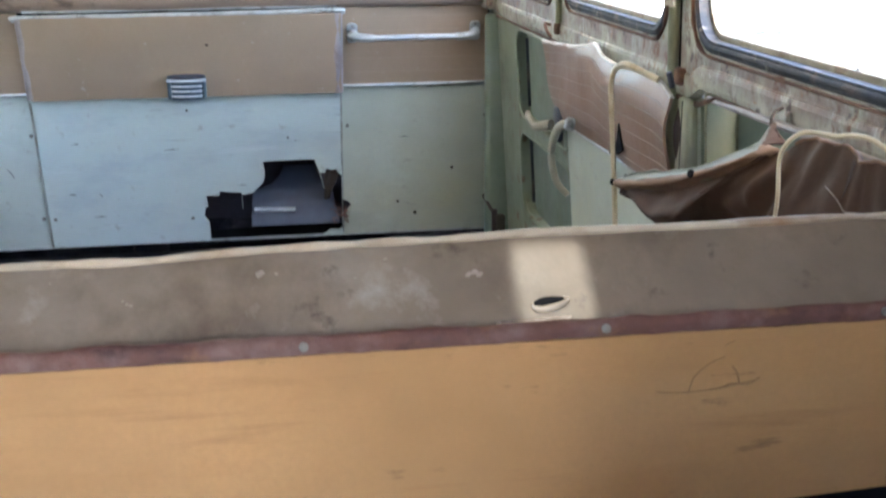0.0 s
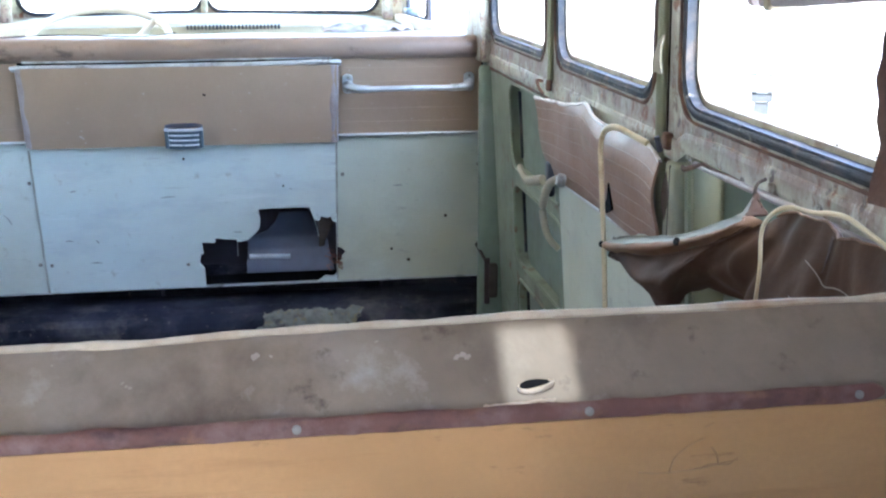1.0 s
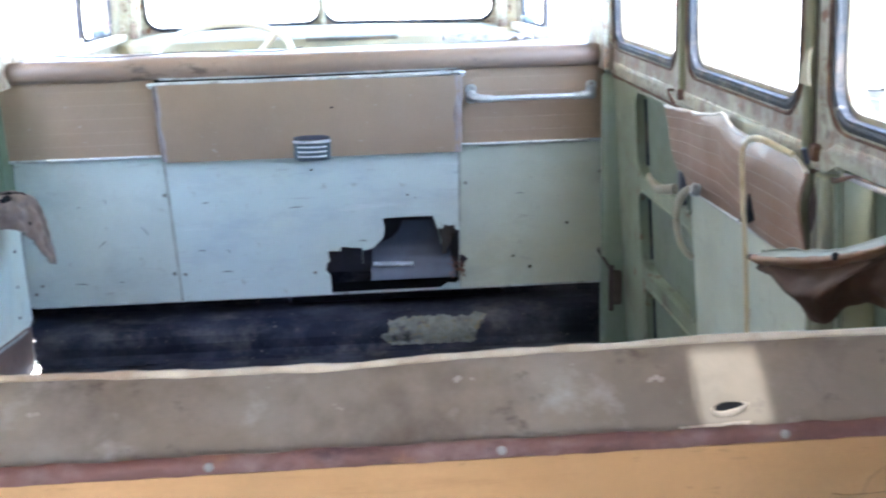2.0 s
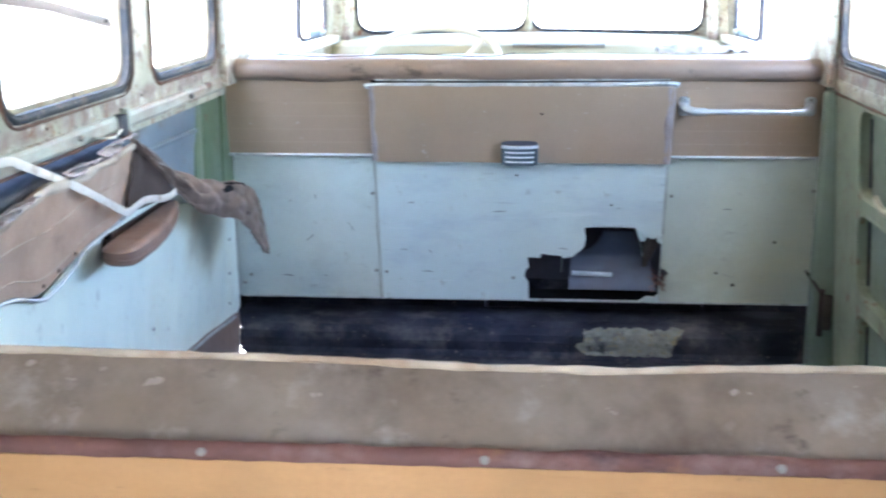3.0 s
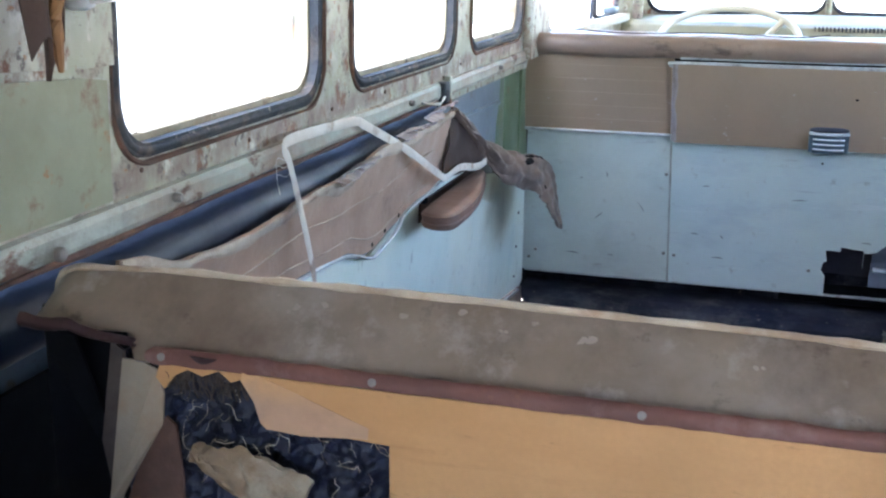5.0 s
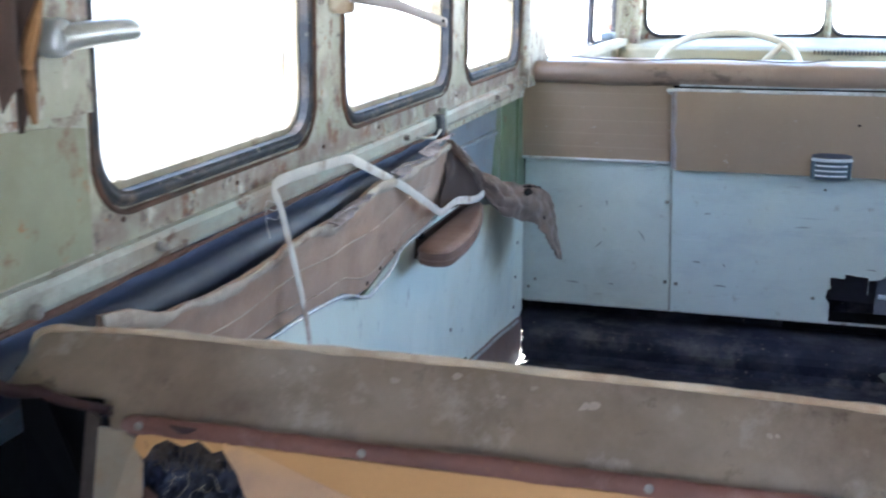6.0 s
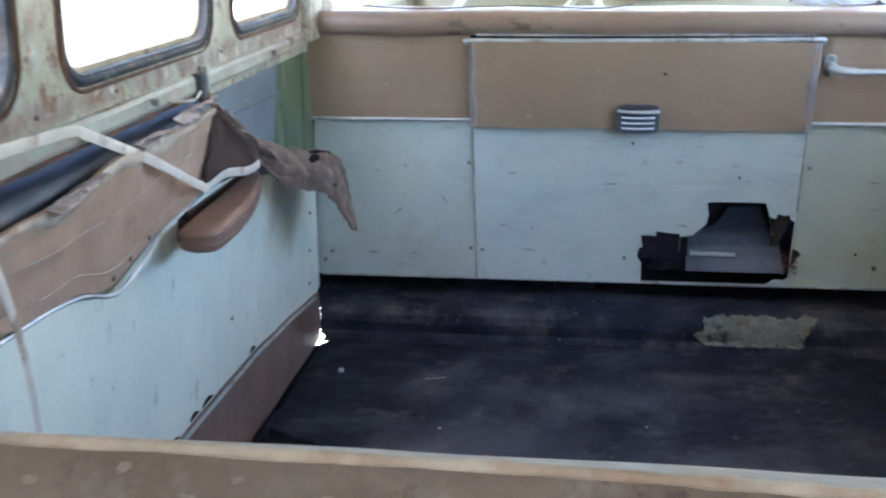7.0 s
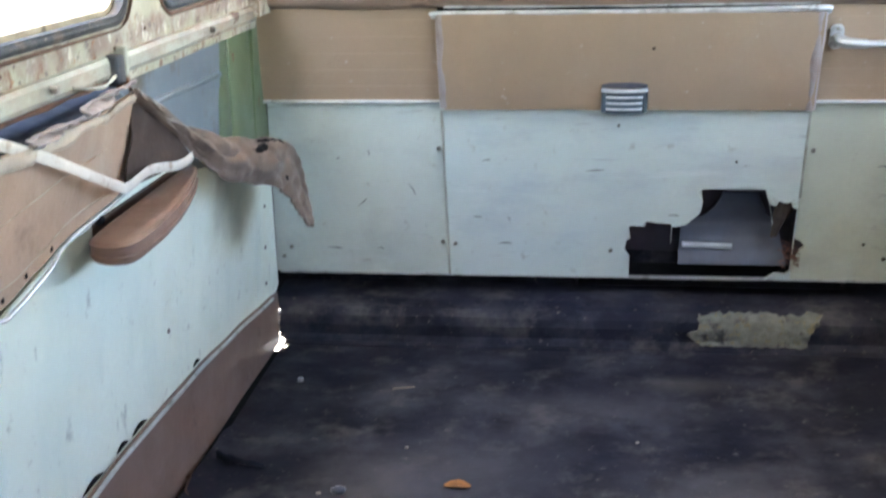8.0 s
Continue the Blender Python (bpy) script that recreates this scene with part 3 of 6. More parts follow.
def window(name, put, a, b):
    w = root(name, "bus side window with perished dark rubber seal and rusty flange", "window", kind="structure")
    inner = rrect(a + 0.014, WZ0 + 0.016, b - 0.014, WZ1 - 0.014, WR - 0.010)
    part("seal", ring(rrect(a + 0.001, WZ0 + 0.001, b - 0.001, WZ1 - 0.001, WR), inner, 0.000, 0.014, put), "seal", w, "perished blue-black rubber seal")
    loop = [put(y, z, 0.002) for y, z in rrect(a + 0.007, WZ0 + 0.008, b - 0.007, WZ1 - 0.007, WR - 0.005, 8)]
    part("seal_lip", tube(loop, 0.0052, 8, closed=True, up=(1, 0, 0), wob=0.7), "seal", w, smooth=True)
    part("reveal", ring(rrect(a + 0.012, WZ0 + 0.013, b - 0.012, WZ1 - 0.012, WR - 0.009), rrect(a + 0.018, WZ0 + 0.0235, b - 0.018, WZ1 - 0.018, WR - 0.013), 0.0145, 0.033, put), "channel", w, "grimy tan window channel")
    loop = [put(y, z, -0.001) for y, z in rrect(a - 0.003, WZ0 - 0.004, b + 0.003, WZ1 + 0.003, WR + 0.002, 8)]
    part("flange", tube(loop, 0.0030, 6, closed=True, up=(1, 0, 0), wob=0.8), "rust", w, "rusted pinch flange", smooth=True)
    pane = part("pane", plate([rrect(a + 0.010, WZ0 + 0.010, b - 0.010, WZ1 - 0.010, WR - 0.01)], 0.027, 0.030, put), "glass", w, "dusty clear glass")
    pane.visible_shadow = False
    bm = bmesh.new()                                 # dirt and flakes caught along the bottom of the channel
    random.seed(int(1000 * a))
    for _ in range(34):
        y, r = random.uniform(a + 0.03, b - 0.03), random.uniform(0.0012, 0.0042)
        bm2 = bmesh.new()
        bmesh.ops.create_icosphere(bm2, subdivisions=1, radius=r)
        for vert in bm2.verts:
            vert.co = put(y, WZ0 + 0.0225, random.uniform(0.014, 0.030)) + Vector((vert.co.x * 0.8, vert.co.y * random.uniform(1.0, 2.6), vert.co.z * random.uniform(0.5, 1.1)))
        join(bm, bm2)
    part("sill_dirt", bm, "channel", w, "crumbs of dirt and flaked paint")
    return w


for n, (put, (a, b)) in enumerate([(on_left, w) for w in L_WIN] + [(on_right, w) for w in R_WIN]):
    window(f"window_{n + 1}", put, a, b)

# outer skin below the waist; a small gap stays open low down by the bulkhead on one side
GAP = [(2.43, -0.055), (2.59, -0.055), (2.59, 0.06), (2.56, 0.085), (2.45, 0.088), (2.43, 0.06)]


def lower_left(y, z, d):
    """The outer skin, bowed out below the waist."""
    bulge = 0.03 * math.sin(math.pi * min(1.0, (z + 0.1) / 0.9)) - 0.022 * max(0.0, (z - 0.55) / 0.19)
    return Vector((-(0.815 + bulge + d), y, z))


part("lower_skin", sheet(lambda u, v: lower_left(REAR + (2.385 - REAR) * u, -0.06 + (WAIST + 0.07) * v, 0), 8, 70, -0.004), "skin", wall_left, "blue-grey inside of the outer steel skin", smooth=True)
def shade_roll_point(u, v):
    """A navy-black roll along the skin, standing for the shade behind the torn covering."""
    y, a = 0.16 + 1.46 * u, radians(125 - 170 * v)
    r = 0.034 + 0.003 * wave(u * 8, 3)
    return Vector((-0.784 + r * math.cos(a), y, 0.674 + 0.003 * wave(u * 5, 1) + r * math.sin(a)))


# added roll; its dark colour takes the place of shade on the skin
part("shade_roll", sheet(shade_roll_point, 60, 20, 0.003), "felt", wall_left, "navy-black roll standing for the shade along the steel skin", smooth=True)
part("gap_skin", plate([[(2.384, -0.06), (2.60, -0.06), (2.60, WAIST + 0.01), (2.384, WAIST + 0.01)], GAP], 0.0, 0.004, lambda a, b, d: Vector((-(0.787 + d), a, b))), "black", wall_left)
part("lower_skin", sheet(lambda u, v: Vector((0.82 + 0.03 * math.sin(math.pi * v), REAR + (2.6 - REAR) * u, -0.06 + (WAIST + 0.07) * v)), 8, 14, 0.004), "recess", wall_right, "green inside of the outer steel skin", smooth=True)

part("gap_closure", box(0.790, 2.29, -0.06, 0.80, 2.62, 0.20), "black", wall_right)

# waist rails
for wall, put in ((wall_left, on_left), (wall_right, on_right)):
    bm = bmesh.new()
    k = 1.0 if put is on_left else 0.35                # the rail stands less proud on the door side
    prof = [(0.744, 0.0), (0.766, 0.0), (0.764, -0.006 * k), (0.757, -0.009 * k), (0.741, -0.009 * k), (0.735, -0.006 * k), (0.733, 0.012), (0.744, 0.012)]
    ys = [REAR] + [0.04 * k for k in range(-19, 57)] + [2.29]
    rows = [[bm.verts.new(put(y, z + (0.0175 if y < 0.94 and put is on_right else 0.0) + 0.0015 * wave(y * 6, z * 30), d + 0.0028 * wave(y * 9, z * 40, 4))) for z, d in prof] for y in ys]
    for r0, r1 in zip(rows, rows[1:]):
        for k in range(len(prof)):
            bm.faces.new((r0[k], r0[(k + 1) % 8], r1[(k + 1) % 8], r1[k]))
    bm.faces.new(rows[0]), bm.faces.new(rows[-1])
    part("waist_rail", bm, "rail" if put is on_left else "body", wall, "pale painted waist rail, rusty along its lower edge")
    part("rail_lip", tube([put(REAR + 0.05 + 0.06 * k, 0.7300 + (0.0185 if k < 28 and put is on_right else 0.0) + 0.0015 * wave(k * 0.7, 2), -0.003 if put is on_left else 0.0) for k in range(40 if put is on_left else 52)], 0.0036, 6, wob=0.8), "rust", wall, "rusty rolled lip of the rail", smooth=True)

VENT = (0.351, -0.004, 0.400, 0.062)                     # small unseen roof vent, added to throw the sun patch on the seat
ceiling = tagged(part("ceiling", plate([[(-0.80, REAR - 0.03), (0.80, REAR - 0.03), (0.80, 3.72), (-0.80, 3.72)], rrect(*VENT, 0.006)], ROOF, ROOF + 0.02, lambda a, b, d: Vector((a, b, d))), "headliner"), "stained cream roof lining of the bus", "ceiling", kind="structure")
vent = tagged(part("sun_patch_vent", plate([rrect(VENT[0] - 0.004, VENT[1] - 0.004, VENT[2] + 0.004, VENT[3] + 0.004, 0.006)], ROOF + 0.022, ROOF + 0.025, lambda a, b, d: Vector((a, b, d))), "vent_dimmer"), "unseen roof vent pane added for the sun patch on the seat", "window", kind="structure")
# unseen rear wall; both openings are sized and placed to light the seat
rear = root("wall_rear", "unseen rear of the bus with openings set to light the seat", "wall", kind="structure")
part("hatch_surround", plate([[(-0.80, -0.06), (0.80, -0.06), (0.74, ROOF), (-0.74, ROOF)], rrect(-0.28, 0.50, 0.04, 0.98, 0.06), rrect(0.02, 1.13, 0.38, 1.27, 0.05)], 0, 0.02, lambda a, b, d: Vector((a, REAR - d, b))), "body", rear)
# panels added to block the rear light from both ends of the seat
for x in (-0.476, 0.260):
    part("seat_shade_panel", box(x, REAR + 0.02, -0.05, x + 0.016, -0.06, 0.692), "black", rear, "black panel added to shade an end of the seat back")
# unseen black sheet added to cut light bounced onto the seat's right
part("rear_blackout", plate([[(0.10, -0.05), (0.79, -0.05), (0.755, 1.08), (0.10, 1.08)]], -0.010, -0.002, lambda a, b, d: Vector((a, REAR - d, b))), "black", rear, "black lining added to darken the rear end")

# ---- bulkhead, leaning back at its top ----
BM = pose(0, 2.5, 0.13, 13.9, 0, 0)
bulkhead = root("bulkhead", "cab bulkhead with pale blue boards below and tan vinyl above", "partition", kind="structure", m=BM)
flatB = lambda a, b, d: Vector((a, d, b))
edge = lambda z: 0.781 - 0.068 * z
part("backing", plate([[(-0.80, 0.006), (0.80, 0.006), (0.745, 0.66), (-0.745, 0.66)], [(-0.03, 0.0), (0.40, 0.0), (0.40, 0.26), (-0.03, 0.26)]], 0.012, 0.02, flatB), "black", bulkhead)
S0, S1, TR = -0.382, 0.373, 0.437
part("left_board", plate([[(-edge(0) - 0.006, 0.008), (S0 - 0.002, 0.008), (S0 - 0.002, TR), (-edge(TR) - 0.006, TR)]], 0.0, 0.006, flatB), "board_l", bulkhead, "greenish pale board")
part("right_board", plate([[(S1 + 0.002, 0.008), (edge(0), 0.008), (edge(TR), TR), (S1 + 0.002, TR), (S1 + 0.002, 0.112), (0.386, 0.107), (0.397, 0.094), (0.387, 0.083), (0.384, 0.070), (S1 + 0.002, 0.057)]], 0.0, 0.006, flatB), "board_r", bulkhead, "yellowed pale board")
HOLE = [(0.022, 0.008), (0.021, 0.062), (0.0096, 0.080), (0.0144, 0.109), (0.021, 0.1105), (0.0175, 0.142), (0.051, 0.1415), (0.052, 0.153), (0.063, 0.1545), (0.085, 0.150), (0.110, 0.149), (0.1116, 0.142), (0.139, 0.146), (0.149, 0.158), (0.160, 0.169),
        (0.1675, 0.180), (0.1715, 0.205), (0.1675, 0.2345), (0.302, 0.2350), (0.313, 0.2025), (0.326, 0.197), (0.331, 0.2085), (0.345, 0.204), (0.357, 0.2065), (0.362, 0.194), (0.3715, 0.189), (0.3715, 0.030), (0.362, 0.022), (0.340, 0.024), (0.325, 0.012), (0.318, 0.008)]
part("centre_board", plate([[(S0, 0.008)] + HOLE + [(S1, 0.008), (S1, TR - 0.012), (S0, TR - 0.012)]], -0.004, 0.003, flatB), "board", bulkhead, "pale blue board with a ragged hole broken through")
part("bottom_trim", box(-edge(0), -0.003, 0.004, edge(0), 0.006, 0.008, 0.001), "alu", bulkhead)
for x, low in ((S0, 0.009), (S1, 0.215)):
    part("seam_strip", box(x - 0.0028, -0.0065, low, x + 0.0028, -0.002, TR - 0.02, 0.0015), "seam", bulkhead)
for a, b, s in ((-1, S0, -1), (S1, 1, 1)):
    lo, hi = (-edge(TR) - 0.016, S0) if s < 0 else (S1, edge(TR))
    lo2, hi2 = (-edge(0.65) - 0.016, S0) if s < 0 else (S1, edge(0.65))
    part("vinyl_panel", plate([[(lo, TR), (hi, TR), (hi2, 0.655), (lo2, 0.655)]], -0.003, 0.006, flatB), "vinyl_bulk", bulkhead, "tan vinyl upper panel with fine ribs")
    part("trim_strip", tube([(lo, -0.005, TR), (hi, -0.005, TR)], 0.0042, 8), "alu", bulkhead, "thin bright trim strip", smooth=True)
    for k in range(5):                                             # pressed ribs in the vinyl
        z = TR + 0.035 + 0.036 * k
        part("rib", tube([(lo + 0.004 + 0.002 * k, -0.0028, z), (hi - 0.004, -0.0028, z)], 0.0006, 5), "vinyl_bulk", bulkhead)


def flap_point(u, v):
    x = S0 + 0.008 + (S1 - S0 - 0.008) * u
    z = 0.425 + 0.004 * wave(u * 4, 7) + (0.634 - 0.425) * v
    return (x, -0.016 + 0.010 * (1 - v) * 0.6 - 0.003 * wave(u * 5, v * 3), z)


part("flap_panel", sheet(flap_point, 24, 8, -0.010), "vinyl_bulk", bulkhead, "tan vinyl covered centre panel", smooth=True)
part("flap_top_trim", tube(smooth_path([(S0 + 0.004, -0.016, 0.625), (S0 + 0.012, -0.020, 0.634), (-0.1, -0.020, 0.6345), (0.2, -0.021, 0.637), (S1 - 0.006, -0.021, 0.640), (S1 + 0.002, -0.017, 0.630)], 6), 0.0060, 8), "alu", bulkhead, "bright metal top trim", smooth=True)
for x, zl, w, s in ((S0 + 0.008, 0.428, 0.008, -1), (S1 - 0.008, 0.424, 0.011, 1)):
    part("flap_side_trim", sheet(lambda u, v: (x + w * (2 * u - 1) + 0.0006 * wave(v * 9, u) , -0.0245 + 0.006 * (1 - v) + 0.005 * (2 * u - 1) ** 2 - 0.001 * wave(v * 12, u * 2), zl + (0.634 - zl) * v), 6, 24, -0.003), "edging", bulkhead, "creased grey-lilac vinyl edge", smooth=True)
part("flap_top_bead", tube(smooth_path([(S0 + 0.016, -0.012, 0.645), (-0.1, -0.012, 0.6455), (0.2, -0.012, 0.647), (S1 - 0.010, -0.012, 0.649)], 6), 0.0034, 6, wob=0.3), "alu", bulkhead, smooth=True)
# bright tube laid on as the sun's highlight along the vinyl edge
part("roll_highlight", tube(smooth_path([(-0.05, -0.008, 0.684), (0.2, -0.008, 0.6835), (0.45, -0.008, 0.682), (0.71, -0.008, 0.680)], 6), lambda t: 0.0022 + 0.0012 * wave(t * 14, 2), 6), "alu", bulkhead, "bright line standing for the sunlit edge of the roll", smooth=True)
# scuffs on the boards and nicks in the vinyl
for x0, z0, x1, z1 in ((-0.582, 0.181, -0.560, 0.202), (-0.270, 0.094, -0.237, 0.093), (-0.662, 0.074, -0.625, 0.071), (-0.078, 0.276, -0.040, 0.278), (-0.324, 0.161, -0.304, 0.159), (-0.549, 0.322, -0.547, 0.308),
                       (-0.466, 0.240, -0.449, 0.211), (-0.249, 0.161, -0.242, 0.150), (0.250, 0.291, 0.256, 0.289), (-0.545, 0.075, -0.530, 0.072), (0.52, 0.289, 0.548, 0.289), (-0.62, 0.30, -0.612, 0.302), (0.10, 0.17, 0.125, 0.168), (-0.30, 0.30, -0.282, 0.301)):
    d = -0.0052 if S0 < x0 < S1 else -0.0012
    part("scuff", tube(smooth_path([(x0, d, z0), ((x0 + x1) / 2 + 0.002, d, (z0 + z1) / 2 + 0.0015), (x1, d, z1)], 4), lambda t: 0.0003 + 0.0011 * math.sin(math.pi * t), 5, wob=0.6), "scuff", bulkhead)
for x, z, w in ((-0.221, 0.581, 3), (-0.204, 0.580, 2), (-0.172, 0.551, 3), (-0.152, 0.541, 3), (-0.174, 0.500, 2), (-0.150, 0.470, 3), (-0.036, 0.606, 4), (-0.038, 0.575, 2), (0.283, 0.561, 4), (0.305, 0.556, 4), (0.192, 0.561, 4)):
    part("nick", tube([(x - 0.001 * w, -0.0215 + 0.006 * (0.634 - z) / 0.21, z + 0.0012), (x + 0.001 * w, -0.0215 + 0.006 * (0.634 - z) / 0.21, z - 0.001)], 0.0010, 5), "cloth", bulkhead)


def roll_point(u, v):
    x = (-1 + 2 * u) * 0.732
    ang = radians(-100 + 200 * v)
    z = 0.666 + 0.021 * math.sin(ang) + 0.0025 * wave(u * 9, v)
    y = 0.004 - 0.020 * math.cos(ang) + 0.003 * wave(u * 7, v * 2, 3)
    return (x, y, z)


part("top_roll", sheet(roll_point, 60, 12, -0.006), "vinyl_roll", bulkhead, "padded tan vinyl top roll", smooth=True)
for x, z in ((-0.392, 0.327), (-0.394, 0.094), (-0.366, 0.091), (0.388, 0.327), (0.745, 0.345), (0.755, 0.110), (-0.745, 0.075), (-0.02, 0.078), (-0.765, 0.05), (-0.75, 0.33)):
    part("screw", disc((x, -0.003, z), (0, -1, 0), 0.0048, 0.004, 10), "rivet", bulkhead, smooth=True)
for x, z, r in ((0.567, 0.064, 0.006), (0.52, 0.10, 0.0045), (-0.012, 0.383, 0.004), (0.235, 0.30, 0.0035), (0.664, 0.195, 0.005)):
    part("bolt_hole", disc((x, -0.0045 if S0 < x < S1 else -0.0005, z), (0, -1, 0), r * 0.85, 0.0015, 8), "fringe", bulkhead)
part("vinyl_hole", disc((0.051, -0.0215, 0.562), (0, -1, 0.1), 0.0055, 0.0022, 9), "black", bulkhead)
# torn fibres at the edge of the hole
bm = bmesh.new()
for k in range(26):
    random.seed(100 + k)
    x, z = 0.36 + random.uniform(-0.012, 0.012), random.uniform(0.055, 0.105)
    p = [Vector((x, -0.004, z))]
    for s in range(4):
        p.append(p[-1] + Vector((random.uniform(-0.008, 0.012), random.uniform(-0.008, 0.002), random.uniform(-0.008, 0.007))))
    tube(smooth_path(p, 3), 0.0009, 4, bm=bm)
part("torn_fibres", bm, "redstrip", bulkhead, "frayed reddish fibres")
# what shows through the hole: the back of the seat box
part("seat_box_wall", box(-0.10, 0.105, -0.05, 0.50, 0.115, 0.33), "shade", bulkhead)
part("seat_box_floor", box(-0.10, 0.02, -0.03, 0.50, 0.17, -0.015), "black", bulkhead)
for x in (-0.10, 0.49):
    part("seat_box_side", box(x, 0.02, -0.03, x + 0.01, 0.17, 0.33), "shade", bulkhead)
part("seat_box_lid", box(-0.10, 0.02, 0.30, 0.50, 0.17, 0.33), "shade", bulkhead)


def duct_point(u, v):
    """Pressed steel: a ledge that leans back, then an upright narrowing to its top."""
    z = 0.030 + 0.160 * v
    lo = along([(0.0, 0.130), (0.45, 0.136), (0.62, 0.192), (0.80, 0.212), (1.0, 0.222)], v)
    hi = along([(0.0, 0.366), (0.45, 0.350), (0.62, 0.322), (1.0, 0.300)], v)
    y = along([(0.0, 0.022), (0.28, 0.050), (0.47, 0.082), (0.56, 0.084), (1.0, 0.066)], v)
    return (lo + (hi - lo) * u + 0.002 * wave(v * 9, u * 3), y, z)


part("steel_duct", sheet(duct_point, 14, 24, -0.004), "duct", bulkhead, "dusty grey pressed steel", smooth=True)
part("hole_edge", tube(smooth_path([(a, -0.0045, b) for a, b in HOLE[1:26]], 3), 0.0012, 5, wob=0.8), "board", bulkhead, "torn pale edge of the hole")
part("edge_splinter", box(0.1095, -0.003, 0.098, 0.1108, 0.002, 0.146), "board", bulkhead)
part("edge_splinter", tube([(0.302, -0.003, 0.232), (0.311, -0.001, 0.205), (0.320, 0.002, 0.168), (0.324, 0.003, 0.145)], 0.0009, 5, wob=0.5), "board", bulkhead)
part("torn_piece", sheet(lambda u, v: (0.325 + 0.046 * u * (1 - 0.75 * v), 0.006 + 0.012 * v + 0.004 * wave(u * 5, v * 4), 0.198 - 0.090 * v + 0.004 * wave(u * 8, 2)), 10, 12, 0.003), "fringe", bulkhead, "dark torn piece of hardboard", smooth=True)
part("duct_ridge", tube([(0.139, 0.036, 0.073), (0.20, 0.036, 0.071), (0.248, 0.036, 0.069)], 0.0065, 8), "tray", bulkhead, smooth=True)

# ashtray on the flap
ashtray = root("ashtray", "small grey ashtray with bright slats on the vinyl bulkhead flap", "ashtray", m=BM)
AX, AZ = -0.004, 0.459


def tray(u, v):
    w = 0.046 - 0.005 * (1 - v)
    a = radians(-90 + 180 * u)
    c = max(0.0, math.cos(a))
    return (AX + w * math.sin(a), -0.014 - 0.024 * c ** 0.35 * (0.8 + 0.2 * v), AZ - 0.036 + 0.052 * v)


part("bowl", sheet(tray, 28, 6, 0.003), "greyblue", ashtray, smooth=True)
part("bottom", sheet(lambda u, v: Vector(tray(u, 0)) * (1 - v) + Vector((AX, -0.014, AZ - 0.036)) * v, 28, 2, 0.002), "greyblue", ashtray)
for k in range(3):                                             # bright slats between the side cheeks
    z = AZ - 0.026 + 0.0135 * k
    part("slat", tube([Vector(tray(0.14 + 0.72 * u / 16, (z - AZ + 0.036) / 0.052)) + Vector((0, -0.0016, 0)) for u in range(17)], 0.0019, 6, flat=1.0), "bright", ashtray, smooth=True)
for s in (-1, 1):
    part("cheek", box(AX + s * 0.0415 - 0.005, -0.037, AZ - 0.034, AX + s * 0.0415 + 0.005, -0.012, AZ + 0.020, 0.003), "greyblue", ashtray, "blue-grey side cheek", smooth=True)
part("front_band", tube([Vector(tray(0.10 + 0.80 * u / 20, 1.0)) + Vector((0, -0.003, 0.0005)) for u in range(21)], 0.0062, 8, flat=0.6, up=(0, 1, 0)), "tray", ashtray, "tarnished silver band", smooth=True)
for x in (-0.026, -0.004, 0.018):
    part("band_slot", box(AX + x, -0.0437, AZ + 0.0145, AX + x + 0.011, -0.040, AZ + 0.0180, 0.0008), "black", ashtray)
part("lid", sheet(lambda u, v: Vector(tray(u, 1)) * (1 - v) + Vector((AX + 0.02 * (u - 0.5), -0.012, AZ + 0.020)) * v + Vector((0, 0, 0.005 + 0.003 * math.sin(v * 3.1))), 28, 5, -0.002), "greymetal", ashtray, "dark tarnished lid", smooth=True)

# grab handle
handle = root("grab_handle", "grey metal grab handle with a bright worn bar on the bulkhead", "handle", m=BM)
for x, s in ((0.402, 1), (0.708, -1)):
    bm = plate([rrect(x - 0.013, 0.552, x + 0.013, 0.600, 0.010)], -0.010, -0.003, flatB)
    part("bracket", bm, "alu", handle, "grey cast bracket", smooth=True)
    part("elbow", tube(smooth_path([(x, -0.008, 0.574), (x + s * 0.004, -0.022, 0.574), (x + s * 0.020, -0.034, 0.573), (x + s * 0.052, -0.036, 0.572)], 5), lambda t: 0.0125 - 0.0035 * t, 10), "alu", handle, smooth=True)
    for dz in (-0.016, 0.018):
        part("screw", disc((x, -0.010, 0.576 + dz), (0, -1, 0), 0.0035, 0.002, 8), "rivet", handle)
part("bar", tube([(0.435, -0.036, 0.572), (0.56, -0.036, 0.5725), (0.675, -0.036, 0.572)], 0.0068, 10), "alu", handle, "worn bright bar", smooth=True)

# ---- cab in front of the bulkhead ----
bench = root("front_bench", "tan vinyl front bench seat behind the bulkhead", "seat")


def bench_top(u, v):
    x = -0.71 + 1.42 * u
    y = 2.322 + 0.343 * v
    z = 0.790 + 0.013 * math.sin(math.pi * v) - 0.004 * v + 0.005 * wave(x * 4, v * 3, 5)
    return (x, y, z)


part("backrest_top", sheet(bench_top, 50, 10, 0.012), "vinyl", bench, "sagging tan vinyl top", smooth=True)
part("backrest", box(-0.70, 2.685, 0.10, 0.70, 2.78, 0.775, 0.02), "vinyl", bench, smooth=True)
part("cushion", box(-0.70, 2.78, 0.10, 0.70, 3.15, 0.40, 0.03), "vinyl", bench, smooth=True)
part("loose_cord", tube(smooth_path([(-0.66, 2.48, 0.806), (-0.50, 2.42, 0.804), (-0.3, 2.47, 0.806), (-0.1, 2.43, 0.804), (-0.02, 2.50, 0.807)], 6), 0.0018, 5), "fringe", bench)

